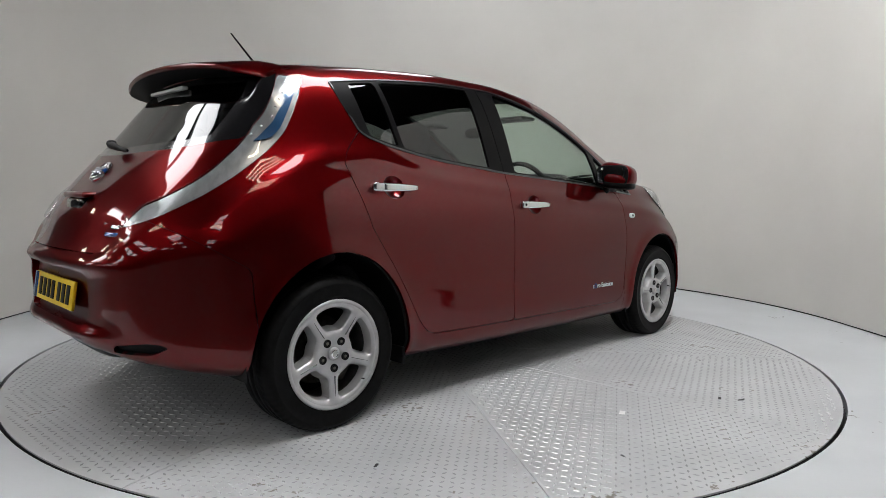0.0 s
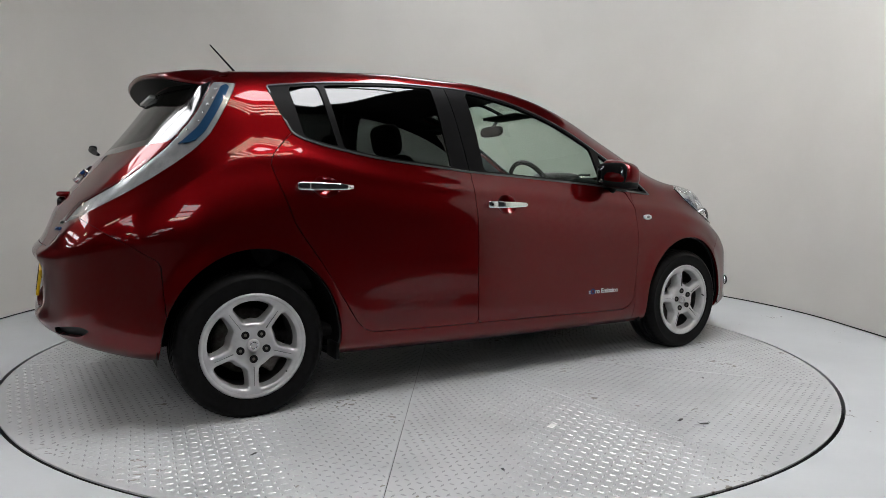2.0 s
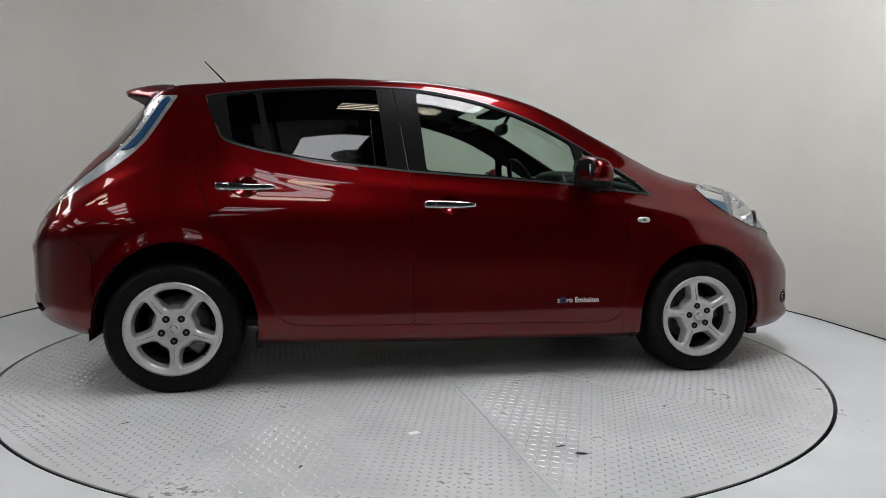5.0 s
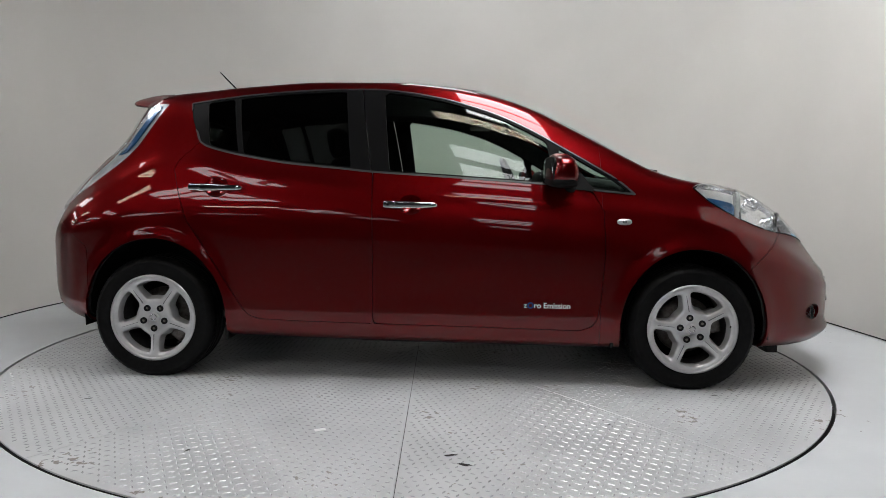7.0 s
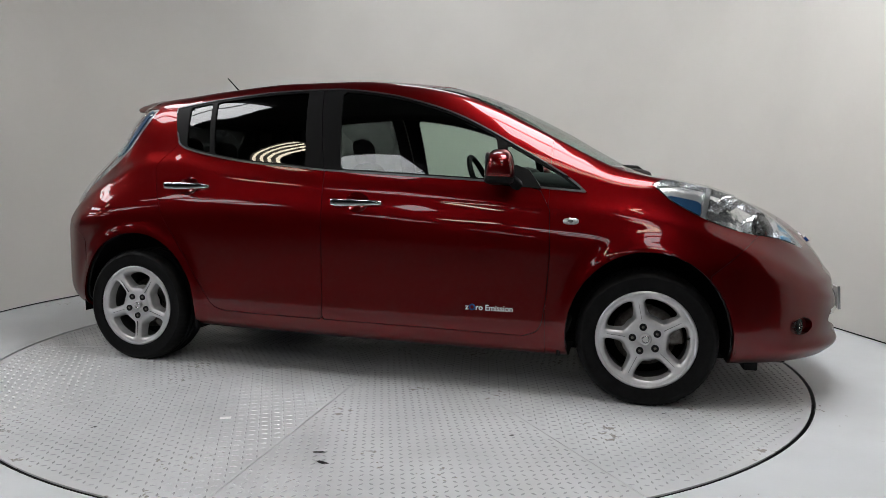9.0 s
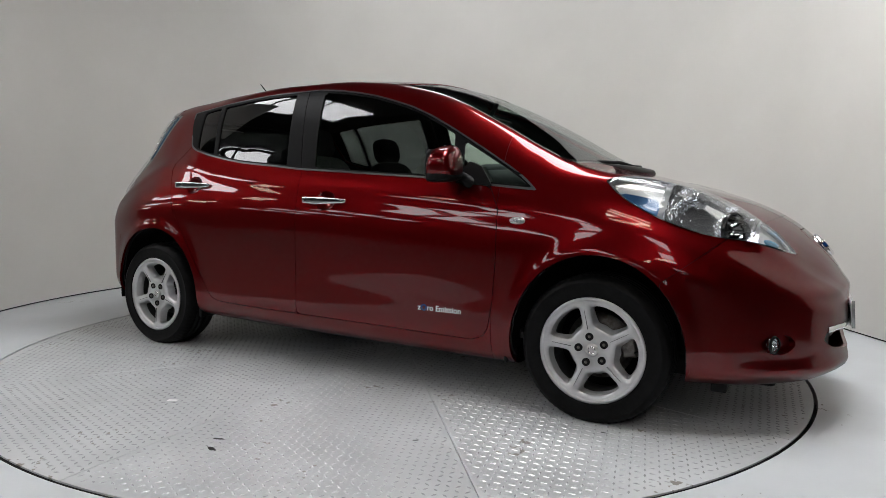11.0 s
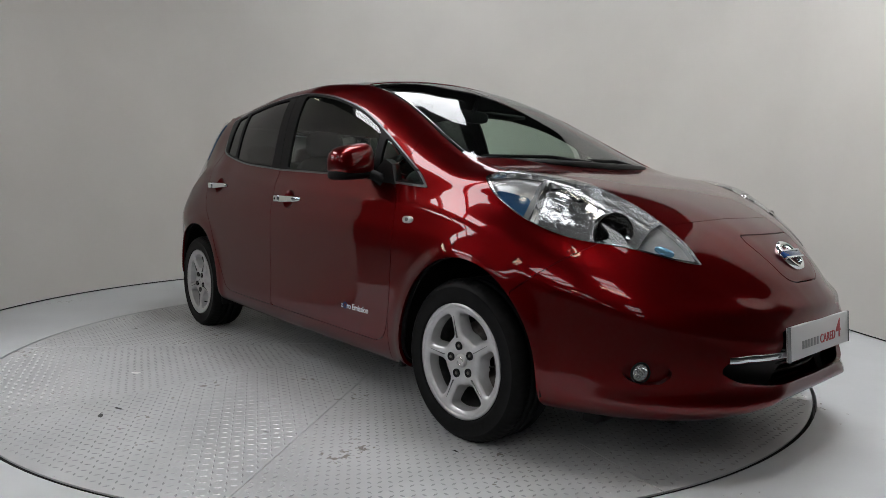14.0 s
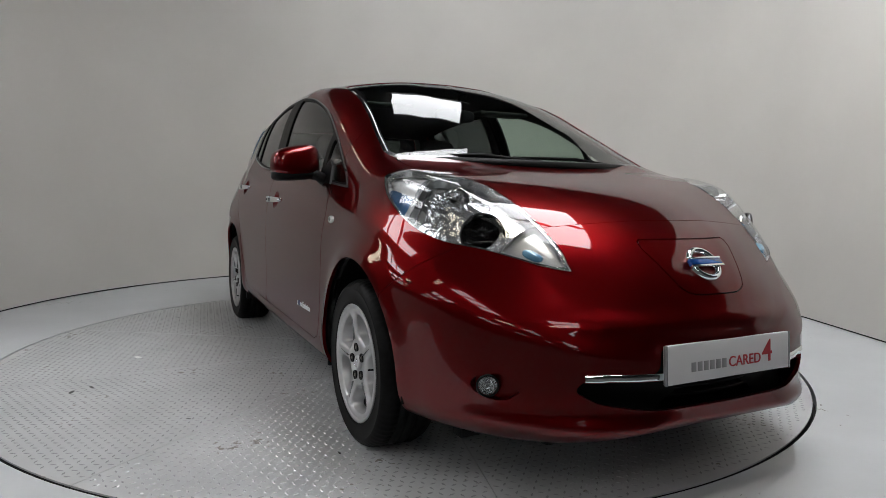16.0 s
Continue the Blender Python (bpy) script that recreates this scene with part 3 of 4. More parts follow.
FRONT_DOOR = [(-.243, 1.07), (-.233, .786), (-.226, .33), (-.22, .297), (.311, .291), (.70, .285), (.80, .284), (.86, .305), (.885, .345), (.903, .472), (.915, .667), (.907, .873), (.856, .968), (.62, 1.02), (.3, 1.04), (.0, 1.06)]
REAR_DOOR = [(-.243, 1.07), (-.233, .786), (-.226, .33), (-.226, .297), (-.63, .303), (-.80, .310), (-.85, .325), (-.885, .36), (-.914, .405), (-1.053, .632), (-1.169, .80), (-1.228, .969), (-1.256, 1.06), (-1.235, 1.105), (-1.144, 1.20), (-.94, 1.15), (-.6, 1.1)]


def neg(f):
    return lambda V: -f(V)


def off(f, w):
    return lambda V: f(V) - w


def build_body():
    grid = body_grid()
    for a in (ARCH_F, ARCH_R):
        grid = clip(grid, lambda V: arch(*a)(V) * .3 + np.where(V[:, 3] > 5.2, 1, 0))
    belly = lambda V: V[:, 3] - np.interp(V[:, 0], [-2.0, -1.97, -1.8, -1.6, 1.6, 1.8, 2.08, 2.1], [-1, .9, .9, 1.6, 1.6, .9, .9, -1])
    under = clip(grid, neg(belly))
    panel("underbody", under, BLACK, car, "black underbody", middle=True, depth=0)
    rest = clip(grid, belly)
    # side windows
    dlo = inside(DLO)
    on_side = lambda V: np.where(V[:, 3] < 6.02, 1.0, -1.0)
    glass_zone = clip(rest, lambda V: np.minimum(dlo(V), on_side(V)))
    rest = clip(rest, lambda V: np.where(V[:, 3] < 6.02, -dlo(V), 1.0))
    # windscreen, in (x, y) above the rail
    fws = inside(rounded([(.33, .05), (.33, 0), (.30, -.28), (.235, -.535), (.29, -.568), (.62, -.592), (.9, -.638), (1.12, -.68), (1.20, -.66), (1.30, -.40), (1.345, -.2), (1.36, 0), (1.36, .05)], .05), 0, 1)
    upper = lambda f: (lambda V: np.where(V[:, 3] > 6.0, f(V), -1.0))
    screen_zone = clip(rest, upper(fws))
    rest = clip(rest, neg(upper(fws)))
    # tail lamps: outer edge in side view, inner edge just over the rail
    tp = inside([(-1.35, 1.408), (-1.385, 1.34), (-1.435, 1.25), (-1.485, 1.17), (-1.55, 1.105), (-1.62, 1.05), (-1.705, .99), (-1.805, .925), (-1.90, .868), (-1.985, .815), (-2.6, .45), (-2.6, 2.2), (-1.1, 2.2)])
    tail = lambda V: np.where(V[:, 0] < -1.2, np.minimum(np.minimum(np.minimum(tp(V), np.interp(V[:, 2], [.84, 1.0, 1.12, 1.2, 1.4], [.034, .05, .07, .086, .088]) - tp(V)), 1.408 - V[:, 2]), (6.07 - V[:, 3]) * .55), -1.0)
    tail_m = clip(rest, off(tail, .002))
    rest = clip(rest, neg(tail))
    # rear glass, reaching out to the lamps
    frg = inside([(.05, 1.425), (.05, 1.085), (-.42, 1.098), (-.58, 1.12), (-.72, 1.15), (-.72, 1.425)], 1, 2)
    rear_up = lambda f: (lambda V: np.where((V[:, 3] > 5.3) & (V[:, 0] < -1.42), np.minimum(f(V), tp(V) - np.interp(V[:, 2], [1.0, 1.12, 1.2, 1.4], [.051, .071, .087, .089])), -1.0))
    rear_glass = clip(rest, rear_up(frg))
    rest = clip(rest, neg(rear_up(frg)))
    # headlamps
    head_low = smooth_line([(1.355, 5.62), (1.42, 5.26), (1.50, 5.07), (1.594, 4.94), (1.70, 4.90), (1.80, 4.98), (1.90, 5.24), (1.99, 5.60), (2.07, 6.0)])
    head_up = smooth_line([(2.07, 6.0), (2.025, 6.07), (1.95, 6.12), (1.85, 6.16), (1.75, 6.18), (1.65, 6.18), (1.56, 6.14), (1.46, 6.04), (1.395, 5.88), (1.355, 5.62)])
    head = inside(head_low + head_up[1:-1], 0, 3)
    head_m = clip(rest, off(head, .003))
    rest = clip(rest, neg(head))
    # grille and fog lamp, front view (y, z)
    front = lambda f: (lambda V: np.where(V[:, 0] > 1.8, f(V), -1.0))
    gr = inside(rounded([(.05, .50), (.05, .312), (-.30, .318), (-.44, .34), (-.505, .378), (-.47, .416), (-.33, .424), (-.27, .43), (-.262, .50)], .018), 1, 2)
    rest = clip(rest, neg(front(gr)))
    fog = lambda V: .040 - np.hypot((V[:, 1] + .672) * .8, V[:, 2] - .372)
    fog_m = clip(rest, front(fog))
    rest = clip(rest, neg(front(fog)))
    lining = rest
    # doors
    fd, rd = inside(FRONT_DOOR), inside(REAR_DOOR)
    low = lambda f: (lambda V: np.where(V[:, 3] < 5.9, f(V), -1.0))
    front_door = clip(rest, off(low(fd), GAP))
    rest = clip(rest, lambda V: -low(fd)(V) - GAP)
    rear_door = clip(rest, off(low(rd), GAP))
    rest = clip(rest, lambda V: -low(rd)(V) - GAP)
    # bumpers, tailgate, bonnet, roof
    fb = lambda V: V[:, 0] - np.interp(V[:, 2], [.1, .60, .80, .86, 1.0], [1.60, 1.61, 1.86, 2.0, 2.03]) - np.where(V[:, 3] > 6, (V[:, 3] - 6) * .02, 0)
    front_bumper = clip(rest, off(fb, GAP))
    rest = clip(rest, lambda V: -fb(V) - GAP)
    lid = inside(rounded([(.05, .80), (.05, .64), (-.09, .64), (-.135, .655), (-.20, .785), (-.19, .80)], .03), 1, 2)
    charge_lid = clip(front_bumper, off(front(lid), .0018))
    front_bumper = clip(front_bumper, lambda V: -front(lid)(V) - .0018)
    slit = inside(rounded([(-.50, .355), (-.66, .36), (-.72, .395), (-.66, .405), (-.52, .385)], .02), 1, 2)
    back = lambda f: (lambda V: np.where(V[:, 0] < -1.75, f(V), -1.0))
    recess = inside(rounded([(.05, .64), (.05, .435), (-.33, .435), (-.37, .46), (-.385, .60), (-.35, .64)], .03), 1, 2)
    rb = lambda V: -V[:, 0] - np.interp(V[:, 2], [.1, .66, .76, .84, .95], [1.66, 1.70, 1.86, 1.98, 2.3])
    rb2 = lambda V: np.where(V[:, 3] > 6.0, .705 - V[:, 2], rb(V))
    rear_bumper = clip(rest, off(rb2, GAP))
    rest = clip(rest, lambda V: -rb2(V) - GAP)
    rear_bumper = clip(rear_bumper, neg(back(slit)))
    slit_m = clip(grid, back(slit))
    recess_m = clip(rear_bumper, back(recess))
    rear_bumper = clip(rear_bumper, neg(back(recess)))
    hatch_f = lambda V: np.where((V[:, 3] > 6.0) & (V[:, 0] < -1.3), -1.47 - V[:, 0], -1.0)
    hatch = clip(rest, off(hatch_f, GAP))
    rest = clip(rest, lambda V: -hatch_f(V) - GAP)
    hood_f = lambda V: np.where(V[:, 0] > 1.15, (V[:, 3] - np.interp(V[:, 0], [1.15, 1.3, 1.5, 1.7, 2.05], [6.06, 6.06, 6.10, 6.19, 6.1])) * .7, -1.0)
    hood = clip(rest, off(hood_f, GAP))
    rest = clip(rest, lambda V: -hood_f(V) - GAP)
    roof_f = lambda V: np.where(V[:, 0] < 1.3, (V[:, 3] - 6.14) * .6, -1.0)
    roof = clip(rest, off(roof_f, GAP * .3))
    rest = clip(rest, lambda V: -roof_f(V) - GAP * .3)
    wing_f = lambda V: np.where(V[:, 3] < 5.95, V[:, 0] - .9, V[:, 0] - 1.03 - (V[:, 3] - 5.95) * .3)
    wing = clip(rest, off(wing_f, GAP * .5))
    side = clip(rest, lambda V: -wing_f(V) - GAP * .5)
    # handle cups pressed into the doors
    cups = []
    for name, door, hx, hz in (("front", front_door, -.045, .893), ("rear", rear_door, -1.025, .966)):
        cup = lambda V: 1 - np.hypot((V[:, 0] - hx) / .062, (V[:, 2] - hz) / .05)
        C = clip(door, cup)
        N = normals_of(*C)
        if N[:, 1].mean() > 0:
            N = -N
        C[0][:, :3] -= N * (.03 * np.clip(1 - (1 - np.clip(cup(C[0]), 0, 1)) ** 2, 0, 1))[:, None]
        cups.append(C)
        if name == "front":
            front_door = clip(door, neg(cup))
        else:
            rear_door = clip(door, neg(cup))
    panel("front_bumper", front_bumper, PAINT, car, middle=True)
    panel("charge_port_lid", charge_lid, PAINT, car, middle=True)
    rbo = panel("rear_bumper", rear_bumper, PAINT, car, middle=True)
    panel("plate_recess", recess_m, PAINT, rbo, middle=True, lift=-.024, depth=-.024)
    both("bumper_slit", slit_m, BLACK, rbo, "dark slit low in the bumper", lift=-.02, depth=-.02)
    gate = panel("tailgate", hatch, PAINT, car, middle=True)
    bonnet = panel("bonnet", hood, PAINT, car, middle=True)
    panel("roof", roof, PAINT, car, middle=True)
    both("side_panel", side, PAINT, car)
    wings = both("front_wing", wing, PAINT, car)
    fdo = both("front_door", front_door, PAINT, car)
    rdo = both("rear_door", rear_door, PAINT, car)
    for C, pair in zip(cups, (fdo, rdo)):
        for m, o in zip((False, True), pair):
            panel("handle_cup", C, PAINT, o, mirror=m, depth=0)
    # side glazing
    slope = lambda za, xa, zb, xb: (lambda z: xa + (z - za) * (xb - xa) / (zb - za))
    zones = {"rear_pane": [(-1.150, 1.50), (-1.075, 1.10), (-.925, 1.08), (-1.005, 1.50)], "rear_door_glass": [(-.975, 1.50), (-.898, 1.08), (-.345, 1.0), (-.405, 1.52)], "front_door_glass": [(-.205, 1.52), (-.150, .99), (.675, .95), (.615, 1.32), (.3, 1.52)], "front_pane": [(.668, 1.30), (.725, .93), (1.2, .90), (.95, 1.2)]}
    frame_m = glass_zone
    inset = lambda V: dlo(V) - .016
    for name, poly in zones.items():
        f = inside(poly)
        g = lambda V: np.minimum(f(V), inset(V))
        pane = clip(glass_zone, g)
        frame_m = clip(frame_m, neg(g))
        dark = name.startswith("rear")
        own = {"rear_door_glass": rdo, "front_door_glass": fdo}.get(name, [car, car])
        for m, o in zip((False, True), own):
            panel("window_pane", pane, PRIVACY if dark else GLASS, o, "dark tinted pane" if dark else "clear green-tinted pane", mirror=m, lift=-.006, depth=0)
    # split pillar: body frame behind and before the door joint
    joint = lambda V: V[:, 0] - np.interp(V[:, 2], [1.0, 1.5], [-.240, -.318])
    both("window_frame", clip(frame_m, lambda V: -joint(V) - .002), TRIM, car, "satin black window frame and pillar", lift=.001)
    both("window_frame", clip(frame_m, off(joint, .002)), TRIM, car, "satin black window frame and pillar", lift=.001)
    edge_low = clip(frame_m, lambda V: np.minimum(.0085 - dlo(V), np.interp(V[:, 0], [-1.3, -1.2, 1.2], [1.34, 1.20, .93]) + .07 - V[:, 2]))
    # metal edge put in for the highlight line above the side windows
    edge_top = clip(frame_m, lambda V: np.minimum(.006 - dlo(V), V[:, 2] - np.interp(V[:, 0], [-1.3, -1.2, 1.0], [1.40, 1.36, 1.03])))
    both("highlight_edge", edge_top, STRIP, car, "thin metal edge standing in for the highlight over the side windows", lift=.005, depth=.005)
    both("waist_strip", edge_low, STRIP, car, "dull metal strip under the side windows", lift=.004, depth=.004)
    # windscreen with a black painted border
    border = lambda V: np.where(V[:, 0] < .6, fws(V) - .045 - np.clip(.04 - abs(V[:, 1]), 0, .04), fws(V) - .03)
    screen = clip(screen_zone, border)
    panel("windscreen", screen, GLASS, car, "clear laminated windscreen", middle=True, depth=0, lift=-.004)
    panel("screen_border", clip(screen_zone, neg(border)), GLOSS, car, "black border of the windscreen", middle=True, depth=.01, lift=-.003)
    rim = lambda V: np.minimum(frg(V) - .035, (V[:, 3] - 6.1) * .5)
    panel("rear_window", clip(rear_glass, rim), PRIVACY, gate, "dark tinted rear window", middle=True, depth=0, lift=-.004)
    panel("rear_window_border", clip(rear_glass, neg(rim)), GLOSS, gate, "black border of the rear window", middle=True, depth=.01, lift=-.003)
    # lamps
    lamps = both("headlamp", head_m, LENS, car, "clear headlamp lens over chrome reflectors", depth=0, lift=.004)
    tails = both("tail_lamp", tail_m, LENS, car, "clear boomerang tail lamp with a blue strip", depth=.012, lift=.012)
    hole = lambda V: np.min([np.linalg.norm(V[:, :3] - np.array((x, -y, z)), axis=1) - r for x, y, z, r in LAMP_BOWLS], axis=0)
    for i, o in enumerate(lamps):
        m = bool(i)
        shell = clip(clip(head_m, lambda V: V[:, 0] - 1.60), hole)
        panel("reflector_bowl", clip(shell, lambda V: 1.93 - V[:, 0]), LAMP_CHROME, o, "chrome lamp housing", mirror=m, lift=-.035, depth=-.035)
        panel("tip_tray", clip(shell, lambda V: V[:, 0] - 1.93), LAMP_SATIN, o, "satin silver tray in the lamp's tip", mirror=m, lift=-.022, depth=-.022)
        panel("lamp_seal", clip(head_m, lambda V: np.minimum(.0035 - head(V), (5.75 - V[:, 3]) * .1)), BLACK, o, "black rubber lamp seal", mirror=m, lift=.005, depth=.01)
        panel("reflector_wing", clip(head_m, lambda V: 1.60 - V[:, 0]), LAMP_SATIN, o, "chrome lamp housing", mirror=m, lift=-.03, depth=-.03)
        panel("edge_strip", clip(head_m, lambda V: .015 - head(V)), LAMP_CHROME, o, mirror=m, lift=-.004, depth=.02)
        panel("divider", clip(head_m, lambda V: .012 - abs(V[:, 0] - 1.60 - (V[:, 3] - 5.6) * .03)), LAMP_GREY, o, mirror=m, lift=-.002, depth=.03)
        panel("blue_strip", clip(head_m, lambda V: np.minimum(np.minimum(1.575 - V[:, 0], V[:, 0] - 1.40), np.minimum((5.36 - V[:, 3]) * .2, head(V) - .016))), BLUE_LAMP, o, "blue lamp strip", mirror=m, lift=-.012, depth=.01)
    for i, o in enumerate(tails):
        m = bool(i)
        panel("reflector", tail_m, TAIL_SILVER, o, "silver lamp housing", mirror=m, lift=-.002, depth=.0)
        band = lambda V: np.minimum(np.minimum(tp(V) - .020, .050 - tp(V)), np.minimum(V[:, 2] - 1.13 + (tp(V) - .04) * .6, 1.393 - V[:, 2]))
        panel("blue_strip", clip(tail_m, band), BLUE_LAMP, o, "blue lamp strip", mirror=m, lift=.005, depth=.006)
        N = normals_of(*tail_m)
        N = -N if N[:, 1].mean() > 0 else N
        for z in (1.36, 1.325, 1.29, 1.255, 1.22, 1.185, 1.15):
            q = np.argmin(abs(tp(tail_m[0]) - .062) + abs(tail_m[0][:, 2] - z))
            x, y, zz = tail_m[0][q, :3] + N[q] * .007
            bm = bmesh.new()
            bmesh.ops.create_uvsphere(bm, u_segments=10, v_segments=6, radius=.0055)
            knob = part("led_knob", bm, CHROME, o, "small chrome knob")
            knob.data.shade_smooth()
            knob.location = (x, -y if m else y, zz)
    # dark lining behind the panels
    panel("inner_shell", clip(lining, lambda V: 2.05 - V[:, 0]), CABIN, car, "dark cabin lining", middle=True, depth=0, lift=-.03)
    grille_shell = clip(clip(grid, lambda V: V[:, 0] - 1.95), lambda V: np.minimum(V[:, 3] - 1.0, 5.6 - V[:, 3]))
    panel("grille_back", grille_shell, BLACK, car, "black air intake", middle=True, depth=0, lift=-.07)
    fogs = both("fog_lamp_recess", fog_m, PAINT, car, "red fog lamp recess", lift=-.028, depth=-.028)
    return dict(bonnet=bonnet, gate=gate, wings=wings, fdo=fdo, rdo=rdo, lamps=lamps, tails=tails, rear_bumper=rbo, fogs=fogs)


BODY = build_body()

def rbox(name, x0, x1, y0, y1, z0, z1, bevel, material, parent, label=""):
    bm = bmesh.new()
    box(bm, x0, x1, y0, y1, z0, z1, bevel)
    o = part(name, bm, material, parent, label)
    o.data.shade_smooth()
    return o


# ---- the car: wheels ----


def build_wheel():
    root = new("wheel")
    root.parent = car
    R, rr = .312, .222
    # tyre: ribbed tread and notched shoulders
    prof = [(rr - .012, -.098), (rr + .004, -.104), (rr + .01, -.1075), (rr + .013, -.1065), (.262, -.112), (.278, -.1105), (.2795, -.1115), (.2825, -.1105), (.292, -.105), (.302, -.094), (.3075, -.084)]
    prof += [(R, y) for y in (-.07, -.047)] + [(R - .007, y) for y in (-.0465, -.0405)] + [(R, -.04), (R, -.012)] + [(R - .007, -.0115), (R - .007, -.0045)]
    prof += [(R, -.004), (R, .028), (R - .007, .0285), (R - .007, .0345), (R, .035), (R, .07), (.302, .094), (.292, .105), (.25, .11), (rr, .10)]
    n = 216
    vs, fs = revolve(prof, n)
    k = len(prof)
    for a in range(0, n, 3):
        for q in (9, 10, 11, 12):
            x, y, z = vs[a * k + q]
            vs[a * k + q] = (x * .993, y, z * .993)
    child(mesh_object("tyre", vs, fs, RUBBER), root, "black rubber road tyre with worn tread")
    # added black disc blocks the view and light through the wheel
    vs, fs = revolve([(.0, .085), (rr - .02, .085), (rr - .02, .092), (.0, .092)], 40)
    child(mesh_object("back_disc", vs, fs, BLACK), root, "black disc added to close the back of the wheel")
    # barrel and lip
    prof = [(rr - .028, -.06), (rr - .04, .0), (rr - .03, .09)]
    vs, fs = revolve(prof, 72)
    child(mesh_object("barrel", vs, fs, BARREL), root, "inner rim barrel darkened for the shade behind the spokes")
    prof = [(rr - .004, -.100), (rr - .001, -.106), (rr - .012, -.108), (rr - .022, -.10), (rr - .0285, -.058)]
    vs, fs = revolve(prof, 72)
    child(mesh_object("rim", vs, fs, SILVER), root, "silver painted alloy rim")
    # five broad spokes as one face with rounded windows
    n_r, n_a = 26, 240
    V, F = [], []
    for i in range(n_r):
        r = .012 + (rr - .024) * i / (n_r - 1)
        for k in range(n_a):
            a = 2 * math.pi * k / n_a
            V.append((r * math.cos(a), 0, r * math.sin(a), 0))
    for i in range(n_r - 1):
        for k in range(n_a):
            F.append((i * n_a + k, i * n_a + (k + 1) % n_a, (i + 1) * n_a + (k + 1) % n_a, (i + 1) * n_a + k))
    F.append(tuple(range(n_a)))
    V = np.array(V)
    wins = []
    for q in range(5):
        c = math.pi / 2 + math.pi / 5 + q * 2 * math.pi / 5
        raw = [(.094, 0), (.099, .412), (.146, .483), (.184, .513), (.189, .25), (.190, 0), (.189, -.25), (.184, -.513), (.146, -.483), (.099, -.412)]
        poly = rounded([(r * math.cos(c + d), r * math.sin(c + d)) for r, d in raw], .02, 5)
        wins.append(inside(poly, 0, 2))
    face = (V, F)
    for w in wins:
        face = clip(face, neg(w))
    V, F = face
    r = np.hypot(V[:, 0], V[:, 2])
    dist = np.min([-w(V) for w in wins], axis=0)
    edge = .007 * np.exp(-np.clip(dist, 0, 1) / .0035)
    V[:, 1] = -.098 + .018 * np.clip(1 - r / .16, 0, 1) ** 1.3 + edge - .004 * np.exp(-((r - .19) / .02) ** 2)
    V[:, 1] -= .004 * np.clip(dist / .02, 0, 1)
    P = [tuple(v[:3]) for v in V]
    G = [tuple(reversed(f)) for f in F]
    count = set()
    for f in F:
        for a, b in zip(f, f[1:] + f[:1]):
            count.add((a, b))

    def draft(p):
        """The back edge of a spoke window, drawn in towards the window's middle."""
        a = math.atan2(p[2], p[0]) - math.pi / 2 - math.pi / 5
        c = round(a / (2 * math.pi / 5)) * 2 * math.pi / 5 + math.pi / 2 + math.pi / 5
        q = np.array((.146 * math.cos(c), .146 * math.sin(c)))
        d = q - np.array((p[0], p[2]))
        d = d / max(np.hypot(*d), 1e-6)
        w = float(np.interp(np.hypot(p[0], p[2]), [.09, .115, .135, .185, .197], [.016, .013, .010, .009, .005]))
        return (p[0] + d[0] * w, p[1] + .04, p[2] + d[1] * w)
    for a, b in list(count):
        if (b, a) not in count:
            k = len(P)
            P += [P[a], P[b], draft(P[b]), draft(P[a])]
            G.append((k, k + 1, k + 2, k + 3))
    sp = child(mesh_object("spokes", P, G, SILVER), root, "five broad silver spokes")
    for q in range(5):
        a = math.pi / 2 + q * 2 * math.pi / 5
        at = (.057 * math.cos(a), -.0025, .057 * math.sin(a))
        # shallow black disc on the spoke face paints in the hole's shade
        vs, fs = revolve([(.0, -.0935), (.0145, -.0935), (.0165, -.0958), (.0165, -.08)], 20)
        o = child(mesh_object("lug_hole_disc", vs, fs, BLACK), sp, "black disc that paints in a lug hole's shade")
        o.location = at
        vs, fs = revolve([(.0, -.0955), (.0055, -.0955), (.007, -.0935), (.007, -.085)], 6)
        o = child(mesh_object("lug_nut", vs, fs, STEEL), sp, "steel lug nut")
        o.location = at
    vs, fs = revolve([(.0, -.1), (.02, -.0995), (.026, -.097), (.028, -.085)], 24)
    child(mesh_object("centre_cap", vs, fs, SILVER), sp)
    vs, fs = revolve([(.012, -.1005), (.0145, -.1025), (.017, -.1005)], 24)
    child(mesh_object("cap_ring", vs, fs, CHROME), sp)
    # grey line along each spoke paints in the shade of its groove
    for q in range(5):
        o = rbox("spoke_line", .088, .216, -.1035, -.095, -.0009, .0009, .0003, LAMP_GREY, sp, "fine grey line for the shaded groove along a spoke")
        o.matrix_basis = pose(0, 0, 0, 0, -(90 + 72 * q), 0)
    vs, fs = revolve([(.06, .03), (.14, .02), (.142, .03), (.142, .042), (.06, .042)], 48)
    child(mesh_object("brake_disc", vs, fs, STEEL), root)
    bm = bmesh.new()
    box(bm, .095, .165, -.02, .045, -.06, .06, .012)
    part("brake_caliper", bm, STEEL, root)
    vs, fs = sweep([(.185, -.098, -.02), (.176, -.118, -.02)], .0035, 8)
    child(mesh_object("valve", vs, fs, BLACK), root)
    return root


def copy_part(ob, m):
    """A copy of a part with its own parts, under the same parent."""
    c = copy_thing(ob, m)
    c.parent = ob.parent
    return c


wheel = build_wheel()
HALF_TRACK = .768
wheel.matrix_basis = pose(AXLE_R, -HALF_TRACK, HUB_Z, 0, 36, 0)
copy_part(wheel, pose(AXLE_F, -HALF_TRACK, HUB_Z, 0, -12, 0))
